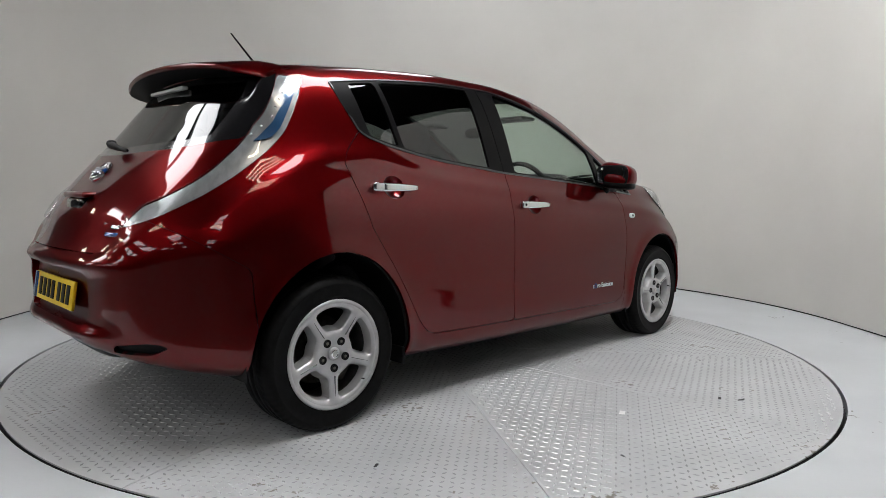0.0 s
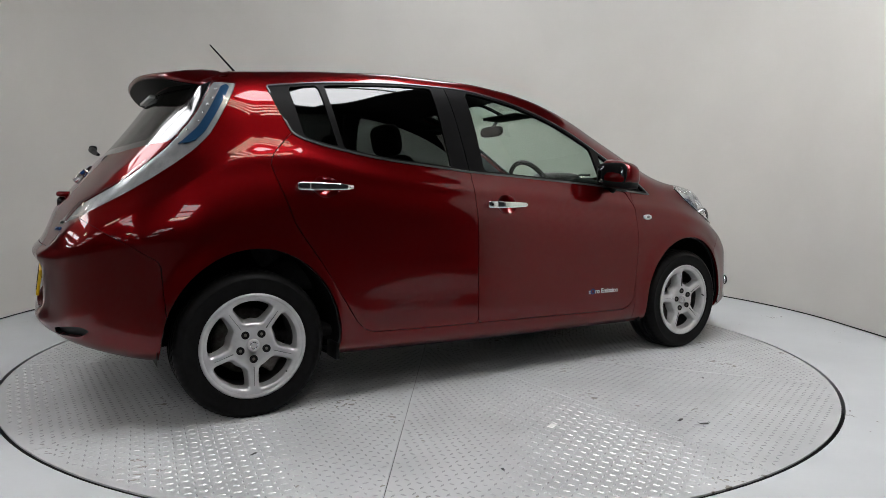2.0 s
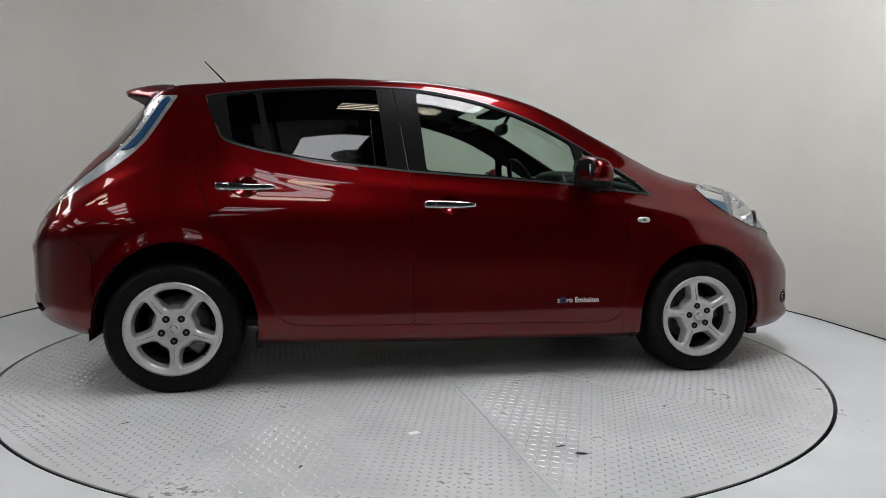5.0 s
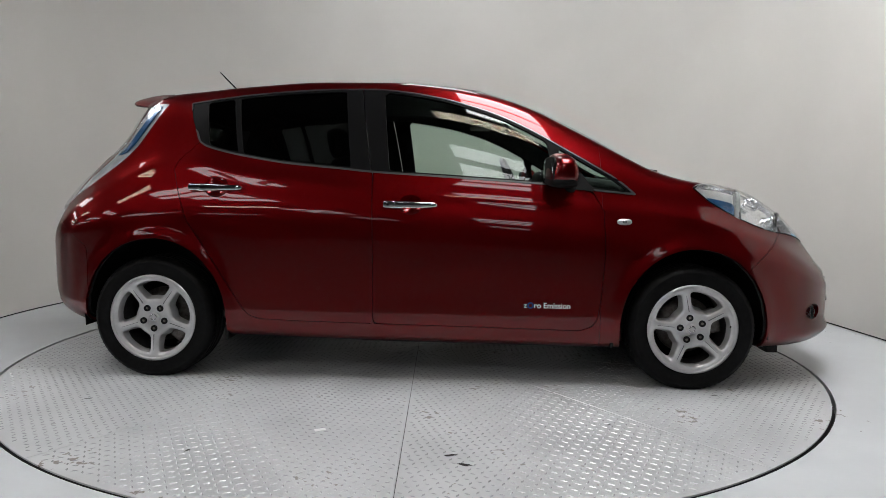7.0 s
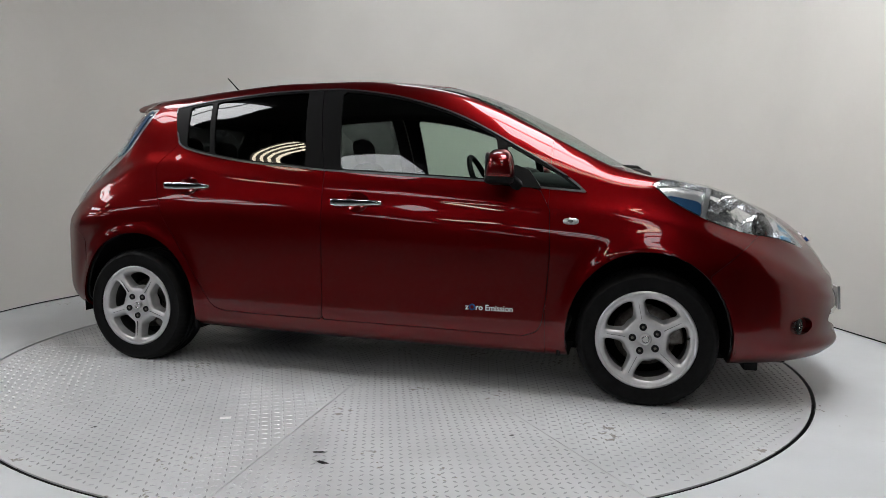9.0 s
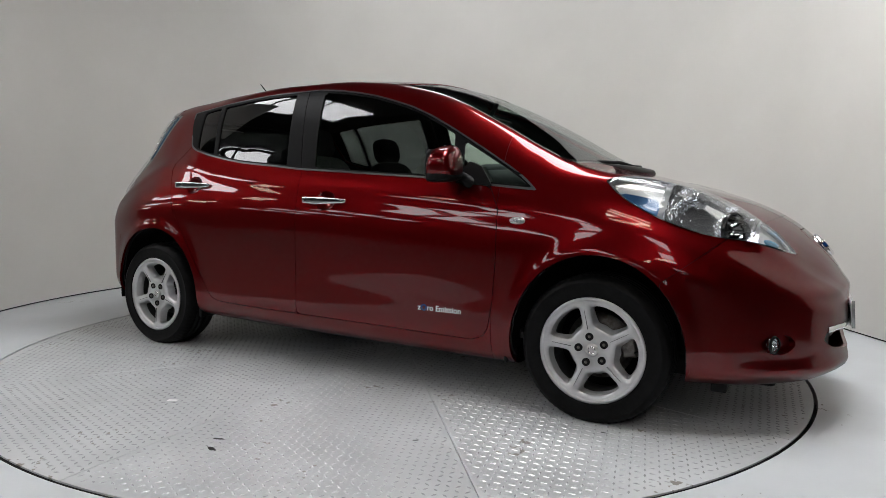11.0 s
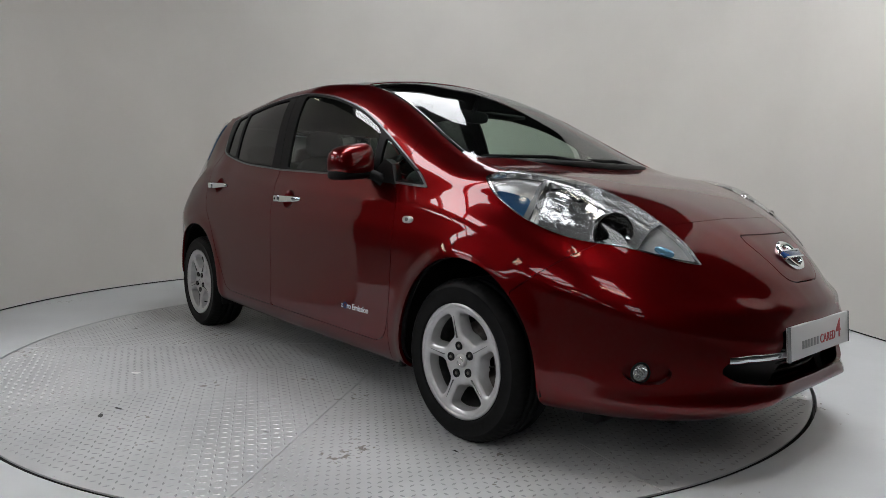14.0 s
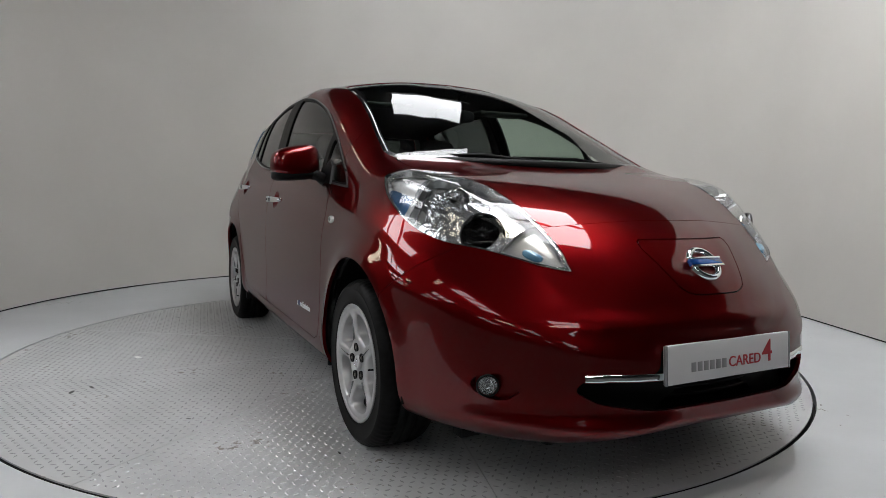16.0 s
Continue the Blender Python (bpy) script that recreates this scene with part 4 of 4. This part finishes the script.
copy_part(wheel, pose(AXLE_R, HALF_TRACK, HUB_Z, 0, 35, 180))
copy_part(wheel, pose(AXLE_F, HALF_TRACK, HUB_Z, 0, 50, 180))

# ---- the car: fittings ----


def blob(name, sx, sy, sz, power, material, parent, at, turn=(0, 0, 0), label="", shape=None):
    """A rounded body: a superellipsoid of half sizes sx, sy, sz."""
    nu, nv = 32, 18
    vs, fs = [], []

    def sp(t):
        return math.copysign(abs(t) ** power, t)
    for i in range(nv + 1):
        b = -math.pi / 2 + math.pi * i / nv
        for k in range(nu):
            a = 2 * math.pi * k / nu
            p = (sx * sp(math.cos(b)) * sp(math.cos(a)), sy * sp(math.cos(b)) * sp(math.sin(a)), sz * sp(math.sin(b)))
            vs.append(shape(*p) if shape else p)
    for i in range(nv):
        for k in range(nu):
            fs.append((i * nu + k, i * nu + (k + 1) % nu, (i + 1) * nu + (k + 1) % nu, (i + 1) * nu + k))
    ob = mesh_object(name, vs, fs, material)
    ob.matrix_basis = pose(*at, *turn)
    return child(ob, parent, label)


def tube(name, pts, r, material, parent, label="", n=10):
    vs, fs = sweep(pts, r, n)
    return child(mesh_object(name, vs, fs, material), parent, label)


def arch_liner(cx, cz, rx, rz, side):
    """A dark wheel housing: a curved roof over the wheel and an inner wall."""
    vs, fs = [], []
    n = 28
    a0 = -0.12
    for y in (.845, .48):
        for k in range(n + 1):
            a = a0 + (math.pi - 2 * a0) * k / n
            vs.append((cx + (rx + .012) * math.cos(a), side * y, cz + (rz + .012) * math.sin(a)))
    for k in range(n):
        fs.append((k, k + 1, n + 2 + k, n + 1 + k))
    fs.append(tuple(n + 1 + k for k in range(n + 1)))
    return child(mesh_object("wheel_housing", vs, fs, BLACK), car, "black wheel housing")


for s in (-1, 1):
    arch_liner(*ARCH_F, s)
    arch_liner(*ARCH_R, s)


def door_handle(hx, hz, y0, doors):
    for s, d in zip((-1, 1), doors):
        h = new("door_handle")
        child(h, d, "chrome pull handle")

        def bow(x, y, z):
            return (x, y + s * -.012 * (x / .13) ** 2, z * (1 - .25 * (x / .13)))
        blob("grip", .132, .0125, .0165, .42, CHROME, h, (hx, s * (y0 + .016), hz), (0, 0, 0), "", bow)
        blob("lock_cap", .03, .0125, .0175, .4, CHROME, h, (hx - .104, s * (y0 + .0185), hz + .001))
        blob("bracket", .02, .02, .012, .6, CHROME, h, (hx + .10, s * (y0 + .0), hz - .002))
        if hx > -.5:
            blob("keyhole", .006, .004, .006, 1, BLACK, h, (hx - .11, s * (y0 + .0315), hz + .001))


door_handle(-.045, .893, surf_y(-.045, .893), BODY["fdo"])
door_handle(-1.025, .966, surf_y(-1.025, .966), BODY["rdo"])


def side_mirror(s, door):
    m = child(new("door_mirror"), door, "red and black door mirror")

    def taper(x, y, z):
        return (x * (1 - .18 * (z / .072)), y, z * (1 - .12 * s * (y / .1)) + .012 * s * (y / .1) * -1)
    sh = blob("shell", .066, .108, .072, .62, PAINT, m, (.685, s * .93, 1.072), (0, 0, s * -8), "", taper)
    blob("lower_shell", .066, .104, .034, .6, BLACK, m, (.682, s * .928, 1.022), (0, 0, s * -8), "black lower mirror shell", taper)
    g = blob("mirror_glass", .004, .09, .054, .5, MIRROR, m, (.622, s * .92, 1.068), (0, 0, s * -8), "mirror glass")
    blob("glass_rim", .01, .1, .063, .5, BLACK, m, (.628, s * .921, 1.068), (0, 0, s * -8))
    tube("stalk", [(.70, s * .87, 1.02), (.725, s * .835, 1.01), (.75, s * .80, .985)], [.024, .024, .03], BLACK, m)
    tri = [(.68, 1.03), (.735, 1.085), (.80, 1.06), (.865, .972), (.68, .985)]
    bm = bmesh.new()
    a = [bm.verts.new((x, s * (.812 + (1.0 - z) * .35), z)) for x, z in tri]
    b = [bm.verts.new((x, s * (.77 + (1.0 - z) * .35), z)) for x, z in tri]
    bm.faces.new(a)
    for i in range(5):
        bm.faces.new((a[i], a[(i + 1) % 5], b[(i + 1) % 5], b[i]))
    part("mirror_foot", bm, BLACK, m, "black triangular mirror foot")


for s, d in zip((-1, 1), BODY["fdo"]):
    side_mirror(s, d)

# side indicators
for s, w in zip((-1, 1), BODY["wings"]):
    k = blob("side_indicator", .036, .008, .0155, .8, LAMP_SATIN, w, (1.005, s * (surf_y(1.005, .824) + .001), .824), (s * 8, 0, 0), "clear oval side indicator")
    blob("bulb", .012, .006, .008, .8, LAMP_GREY, k, (0, s * .005, 0))


def roof_spoiler():
    """A wing over the rear window, level with the roof."""
    ys = np.linspace(-.60, .60, 49)
    prof = [(0, 0), (.25, .006), (.55, .004), (.85, -.004), (.97, -.012), (1, -.022), (.96, -.032), (.8, -.04), (.5, -.055), (.2, -.075), (0, -.09)]
    vs, fs = [], []
    for y in ys:
        e = abs(y) / .60
        xf = -1.44 + .06 * e ** 2
        xt = -1.70 + .135 * e ** 2.6 + (.1 * max(0, e - .85) / .15)
        z0 = 1.492 - .02 * e ** 2 - .03 * max(0, e - .8) / .2
        drop = -.012 - .028 * e ** 2
        for u, w in prof:
            vs.append((xf + (xt - xf) * u, y, z0 + w * (1 - .45 * max(0, e - .8) / .2) + drop * u))
    k = len(prof)
    for i in range(len(ys) - 1):
        for j in range(k - 1):
            fs.append((i * k + j, i * k + j + 1, (i + 1) * k + j + 1, (i + 1) * k + j))
    fs += [tuple(range(k)), tuple(reversed(range((len(ys) - 1) * k, len(ys) * k)))]
    sp = child(mesh_object("roof_spoiler", vs, fs, PAINT), BODY["gate"], "red roof spoiler over the rear window")
    # black sheet below the red wing paints in the shade beneath it
    vs, fs = [], []
    low = [p for p in prof if p[1] < -.03]
    for y in ys[2:-2]:
        e = abs(y) / .60
        xf = -1.44 + .06 * e ** 2
        xt = -1.70 + .135 * e ** 2.6 + (.1 * max(0, e - .85) / .15)
        z0 = 1.492 - .02 * e ** 2 - .03 * max(0, e - .8) / .2
        vs += [(xf + (xt - xf) * u, y, z0 + w * (1 - .45 * max(0, e - .8) / .2) - (.012 + .028 * e ** 2) * u - .003) for u, w in low]
    k = len(low)
    fs = [(i * k + j, i * k + j + 1, (i + 1) * k + j + 1, (i + 1) * k + j) for i in range(len(ys) - 5) for j in range(k - 1)]
    child(mesh_object("spoiler_shade", vs, fs, BLACK), sp, "black sheet for the shade under the spoiler")
    rbox("brake_lamp", -1.640, -1.612, -.17, .17, 1.372, 1.386, .004, PLATE_WHITE, sp, "high brake lamp strip")


roof_spoiler()
tube("aerial", [(-1.17, 0, 1.53), (-1.21, 0, 1.575), (-1.325, 0, 1.69)], [.009, .0055, .0035], BLACK, car, "black rod aerial")
blob("aerial_foot", .03, .02, .012, .8, BLACK, car, (-1.165, 0, 1.545))

# rear: wiper, badge, plate, catch
w = tube("rear_wiper", [(-1.862, .05, 1.135), (-1.872, .0, 1.128), (-1.868, -.07, 1.112), (-1.855, -.13, 1.10)], [.014, .017, .012, .007], BLACK, BODY["gate"], "black rear wiper")
blob("wiper_cap", .018, .026, .014, .8, BLACK, w, (-1.868, .01, 1.135))


def badge(parent, at, tilt, r, facing):
    """A chrome ring with a bar across, blue within."""
    b = child(new("badge"), parent, "chrome and blue round badge")
    b.matrix_basis = pose(*at, 0, tilt, 0)
    vs, fs = revolve([(r * .70, .006), (r * .72, -.004), (r * .86, -.010), (r, -.004), (r * .99, .012)], 40)
    o = child(mesh_object("ring", vs, fs, CHROME), b)
    o.matrix_basis = pose(0, 0, 0, 0, 0, 90 if facing > 0 else -90)
    rbox("bar", -.002 if facing > 0 else -.012, .012 if facing > 0 else .002, -r * 1.12, r * 1.12, -r * .2, r * .2, .004, BLUE, b, "blue bar across the badge")
    for z in (-r * .23, r * .23):
        rbox("bar_edge", -.002 if facing > 0 else -.0135, .0135 if facing > 0 else .002, -r * 1.12, r * 1.12, z - .003, z + .003, .001, CHROME, b)


badge(BODY["bonnet"], (2.172, 0, .728), -42, .062, 1)
badge(BODY["gate"], (-1.915, 0, 1.015), 48, .055, -1)


def number_plate(parent, x, z, w, h, tilt, material, facing, label):
    n = child(new("number_plate"), parent, label)
    n.matrix_basis = pose(x, 0, z, 0, tilt, 0)
    rbox("plate", -.006, .006, -w / 2, w / 2, -h / 2, h / 2, .003, material, n)
    return n


rp = number_plate(BODY["rear_bumper"], -2.104, .535, .52, .111, 8, YELLOW, -1, "yellow rear number plate")
rbox("blue_band", -.0085, -.004, .215, .258, -.054, .054, .001, BLUE, rp)
for i in range(7):
    y = .165 - i * .058 - (.02 if i > 3 else 0)
    rbox("character_bar", -.0085, -.004, y - .02, y + .02, -.037, .037, .001, BLACK, rp)
fp = number_plate(BODY["bonnet"], 2.285, .453, .535, .115, -4, PLATE_WHITE, 1, "silver-white front plate with grey and red print")


def print_on(parent, text, size, y, z, material, label, wide=1.0):
    """Raised print on a plate that faces ahead."""
    cu = bpy.data.curves.new("print", "FONT")
    cu.body, cu.size, cu.extrude, cu.offset = text, size, .0006, .0004
    tmp = bpy.data.objects.new("print", cu)
    scene.collection.objects.link(tmp)
    me = bpy.data.meshes.new_from_object(tmp.evaluated_get(bpy.context.evaluated_depsgraph_get()))
    bpy.data.objects.remove(tmp)
    me.materials.clear()
    me.materials.append(material)
    o = child(new("print", me), parent, label)
    o.matrix_basis = Matrix.Translation((.0072, y, z)) @ Matrix(((0, 0, 1, 0), (wide, 0, 0, 0), (0, 1, 0, 0), (0, 0, 0, 1)))
    return o


for k in range(6):
    y = -.168 + k * .0255
    rbox("print_bar", .004, .0072, y, y + .019, -.027, .001, .0006, GREY_PRINT, fp)
print_on(fp, "CARED", .044, -.013, -.027, RED_PRINT, "red printed word", 1.02)
print_on(fp, "4", .098, .137, -.027, RED_PRINT, "large red printed figure", 1.0)
rbox("plate_rim", -.003, .009, -.2685, -.2635, -.058, .058, .001, LAMP_GREY, fp)
rbox("plate_rim", -.003, .009, .2635, .2685, -.058, .058, .001, LAMP_GREY, fp)
rbox("plate_bracket", 2.22, 2.28, -.2, .2, .42, .485, .01, BLACK, BODY["bonnet"], "black plate bracket")

# boot catch and small badges on the tailgate
rbox("boot_catch", -2.025, -1.975, -.10, .10, .845, .905, .015, GLOSS, BODY["gate"], "dark recessed boot catch")
rbox("boot_lip", -2.028, -1.96, -.13, .13, .905, .93, .012, PAINT, BODY["gate"])
for z, l, mm in ((.802, .07, CHROME), (.776, .10, BLUE)):
    o = rbox("small_badge", -.004, .012, -l / 2, l / 2, -.008, .008, .003, mm, BODY["gate"], "small chrome and blue badge")
    o.matrix_basis = pose(-2.021 + (z - .776) * .5, -.455, z, 0, 20, 20)

# grille strip, intake slats, fog lamps
def nose_x(y, z):
    """How far forward the bumper reaches at this height and distance from the middle."""
    lo, hi = 1.6, 2.35
    for _ in range(30):
        mid = (lo + hi) / 2
        lo, hi = (mid, hi) if surf_y(mid, z) > abs(y) else (lo, mid)
    return lo


for s in (-1, 1):
    vs, fs = [], []
    for i, y in enumerate(np.linspace(.25, .478, 12)):
        for dx, z in ((-.02, .406), (.003, .406), (.005, .412), (.005, .424), (.003, .428), (-.02, .428)):
            vs.append((nose_x(y, .42) + dx, s * y, z - .035 * max(0, y - .40)))
        if i:
            fs += [(6 * i - 6 + k, 6 * i - 6 + (k + 1) % 6, 6 * i + (k + 1) % 6, 6 * i + k) for k in range(6)]
    child(mesh_object("grille_strip", vs, fs, CHROME), BODY["bonnet"], "chrome strip along the air intake")
for z in (.335, .36, .385):
    tube("intake_slat", [(2.225 - .28 * abs(y) ** 2.2 / .475 ** 2.2 * .7, y, z) for y in np.linspace(-.42, .42, 21)], .006, BLACK, BODY["bonnet"], "", 6)
for s, f in zip((-1, 1), BODY["fogs"]):
    vs, fs = revolve([(0, -.012), (.015, -.01), (.025, -.003), (.028, .005), (.03, .012)], 28)
    o = child(mesh_object("fog_lens", vs, fs, LENS), f, "clear round fog lamp")
    o.matrix_basis = pose(2.012, s * .69, .372, 0, 0, 62 if s < 0 else 118)
    vs, fs = revolve([(0, .03), (.006, .012), (.009, .03), (.018, .026), (.026, .012), (.028, .006)], 12)
    o = child(mesh_object("fog_reflector", vs, fs, LAMP_CHROME), f, "faceted fog lamp reflector")
    o.matrix_basis = pose(2.012, s * .69, .372, 0, 0, 62 if s < 0 else 118)
    vs, fs = revolve([(.028, .004), (.031, -.005), (.035, .004)], 28)
    o = child(mesh_object("fog_ring", vs, fs, BLACK), f)
    o.matrix_basis = pose(2.012, s * .69, .372, 0, 0, 62 if s < 0 else 118)

# inside the headlamps
for s, l in zip((-1, 1), BODY["lamps"]):
    for x, y, z, r in LAMP_BOWLS:
        at = pose(x - .022, s * (y - .026), z - .016, 0, 0, 62 if s < 0 else 118)
        big = r > .05
        vs, fs = revolve([(0, .05), (r * .45, .045), (r * .8, .025), (r, -.012), (r * 1.05, -.014), (r * 1.05, .01)], 40)
        o = child(mesh_object("lamp_bowl", vs, fs, CHROME if big else LAMP_CHROME), l, "deep chrome lamp bowl")
        o.matrix_basis = at
        vs, fs = revolve([(r * .99, -.012), (r * 1.04, -.018), (r * 1.1, -.012), (r * 1.1, .0)], 40)
        o = child(mesh_object("bowl_rim", vs, fs, GLOSS if big else CHROME), l)
        o.matrix_basis = at
        vs, fs = revolve([(0, -.004), (r * .22, .002), (r * .34, .016), (r * .36, .05)], 28)
        o = child(mesh_object("projector", vs, fs, GLOSS if big else LAMP_GREY), l, "dark lamp projector")
        o.matrix_basis = at
        if big:
            for a in (25, 155):
                vs, fs = sweep([(.2 * r * math.cos(radians(a)), .01, .2 * r * math.sin(radians(a))), (.95 * r * math.cos(radians(a)), -.004, .95 * r * math.sin(radians(a)))], .005, 6)
                o = child(mesh_object("bulb_strut", vs, fs, GLOSS), l)
                o.matrix_basis = at
            o = rbox("bowl_shade", -r * .9, r * .9, -.006, .03, -.004, .004, .002, GLOSS, l, "dark plate across the bowl")
            o.matrix_basis = at @ pose(0, 0, -r * .35)
    for k in range(5):
        p = body_point(1.655 + .012 * k, 5.36 + .10 * k)
        o = rbox("lamp_louvre", -.026, .026, -.006, .006, -.0035, .0035, .0015, CHROME, l, "small chrome louvre")
        o.matrix_basis = pose(p[0] - .012, s * (abs(p[1]) - .016), p[2] - .010, 0, 18, s * -22)
    blob("side_bulb", .034, .02, .014, .8, PALE_BLUE, l, (1.972, s * .515, .748), (0, 20, s * -38), "pale blue side bulb")

# wipers and cowl before the windscreen
tube("cowl", [(1.365 - .62 * abs(y) ** 2.3, y, 1.058 + .012 * abs(y) - .02 * max(0, abs(y) - .5)) for y in np.linspace(-.6, .6, 31)], .022, BLACK, BODY["bonnet"], "black cowl under the windscreen", 8)
for y0, y1, dx in ((.45, -.12, .0), (-.05, -.56, .02)):
    t = tube("wiper", [(1.33 + dx - .5 * abs(y0) ** 2.3, y0, 1.072), (1.30 + dx - .3 * abs((y0 + y1) / 2) ** 2.3, (y0 + y1) / 2, 1.096), (1.24 + dx - .5 * abs(y1) ** 2.3, y1, 1.096)], [.011, .008, .006], BLACK, car, "black windscreen wiper")

# lettering on the front doors
for s, d in zip((-1, 1), BODY["fdo"]):
    for name, body, size, x0, mm in (("lettering", "z", .038, .523, WHITE_PAINT), ("lettering", "ro Emission", .038, .572, WHITE_PAINT)):
        cu = bpy.data.curves.new(name, "FONT")
        cu.body, cu.size, cu.extrude = body, size, .0008
        cu.offset = .0006
        tmp = bpy.data.objects.new(name, cu)
        scene.collection.objects.link(tmp)
        me = bpy.data.meshes.new_from_object(tmp.evaluated_get(bpy.context.evaluated_depsgraph_get()))
        bpy.data.objects.remove(tmp)
        me.materials.clear()
        me.materials.append(mm)
        o = child(new(name, me), d, "white lettering on the door")
        lo, hi = surf_y(x0 + .06, .39), surf_y(x0 + .06, .43)
        back, fore = surf_y(x0, .41), surf_y(x0 + .2, .41)
        lean = math.degrees(math.atan2(lo - hi, .04))
        swing = math.degrees(math.atan2(fore - back, .2)) if len(body) > 2 else 0
        o.matrix_basis = pose(x0 if s < 0 else 1.30 - x0, s * ((back if s < 0 else fore) + (.394 - .41) * (hi - lo) / .04 + .0025), .394, 90 - lean, 0, -swing if s < 0 else 180 + swing)
    vs, fs = revolve([(.009, 0), (.0125, -.002), (.016, 0)], 24)
    o = child(mesh_object("blue_ring", vs, fs, BLUE), d, "blue ring in the lettering")
    o.location = (.556 if s < 0 else .744, s * (surf_y(.556, .406) + .002), .406)
    if s > 0:
        o.rotation_euler = (0, 0, math.pi)

# ---- the car: cabin ----


def front_seat(s):
    st = child(new("seat"), car, "dark cloth front seat")
    blob("cushion", .27, .25, .09, .5, SEAT, st, (-.10, s * .37, .52))
    blob("backrest", .075, .24, .33, .5, SEAT, st, (-.38, s * .37, .83), (0, -18, 0))
    blob("headrest", .05, .125, .085, .6, SEAT, st, (-.50, s * .37, 1.225), (0, -12, 0))
    for k in (-.05, .05):
        tube("post", [(-.46, s * .37 + k, 1.08), (-.49, s * .37 + k, 1.18)], .006, STEEL, st, "", 6)


front_seat(-1)
front_seat(1)
rs = child(new("rear_seat"), car, "dark cloth rear bench")
blob("cushion", .26, .62, .10, .4, SEAT, rs, (-.95, 0, .56))
blob("backrest", .08, .62, .30, .4, SEAT, rs, (-1.25, 0, .86), (0, -20, 0))
for y in (-.38, 0, .38):
    blob("headrest", .045, .12, .075, .6, SEAT, rs, (-1.36, y, 1.19))
blob("dashboard", .28, .68, .13, .5, CABIN, car, (.88, 0, .93), (0, 6, 0), "dark dashboard")
blob("binnacle", .10, .17, .05, .6, CABIN, car, (.70, -.37, 1.04))
vs, fs = [], []
wheel_pts = [(0, .185 * math.cos(a), .185 * math.sin(a)) for a in np.linspace(0, 2 * math.pi, 41)]
vs, fs = sweep(wheel_pts, .015, 8)
sw = child(mesh_object("steering_wheel", vs, fs, TRIM), car, "black steering wheel")
sw.matrix_basis = pose(.50, -.37, .975, 0, -24, 0)
blob("hub", .03, .075, .06, .7, TRIM, sw, (.02, 0, -.01))
for a in (20, 160, 270):
    c, q = math.cos(radians(a)), math.sin(radians(a))
    tube("spoke", [(.02, 0, 0), (.0, .18 * c, .18 * q)], .013, TRIM, sw, "", 6)
blob("rear_view_mirror", .018, .12, .035, .6, TRIM, car, (.46, 0, 1.36), (0, 0, 0), "rear-view mirror")
tube("mirror_stem", [(.47, 0, 1.38), (.52, 0, 1.47)], .012, TRIM, car, "", 6)
for y in (-.37, .37):
    rbox("sun_visor", .24, .38, y - .16, y + .16, 1.395, 1.415, .008, CABIN, car, "folded sun visor").rotation_euler = (0, 0, 0)
rbox("cabin_floor", -1.3, 1.0, -.74, .74, .28, .33, .02, CABIN, car, "dark cabin floor")
rbox("parcel_shelf", -1.72, -1.35, -.52, .52, 1.0, 1.02, .008, CABIN, car, "dark parcel shelf")

# low black fittings
rbox("battery_tray", -.95, .93, -.62, .62, .165, .24, .02, BLACK, car, "flat black battery tray under the floor")
rbox("front_undertray", .93, 2.02, -.48, .48, .15, .24, .02, BLACK, car, "black undertray below the nose")
tube("axle_beam", [(-1.35, y, .25) for y in (-.66, -.3, .3, .66)], .045, BLACK, car, "black rear axle beam")
blob("rear_undertray", .10, .30, .04, .5, BLACK, car, (-1.90, 0, .30), (0, 10, 0), "black undertray below the rear bumper")
for s in (-1, 1):
    rbox("air_flap", 1.79, 1.85, s * .64 - .05, s * .64 + .05, .155, .215, .006, BLACK, car, "small black air flap")
    # added black plates darken the gaps between the sill ends and wheels
    rbox("front_gap_plate", .955, .972, s * .79 - .07, s * .79 + .05, .195, .27, .006, BLACK, car, "small black plate added to darken the gap by the wheel")
    rbox("gap_plate", -.985, -.965, s * .80 - .06, s * .80 + .05, .195, .27, .006, BLACK, car, "small black plate added to darken the gap by the wheel")


def motions():
    def turn(t):
        return pose(0, 0, 0, 0, 0, t)
    walk(turntable, [(t, turn(a)) for t, a in TURN_ROWS])
    walk(paper_scrap, [(t, turn(a) @ PAPER_AT) for t, a in TURN_ROWS])
    walk(car, [(t, turn(a) @ pose(*CAR_AT, 0)) for t, a in TURN_ROWS])


motions()
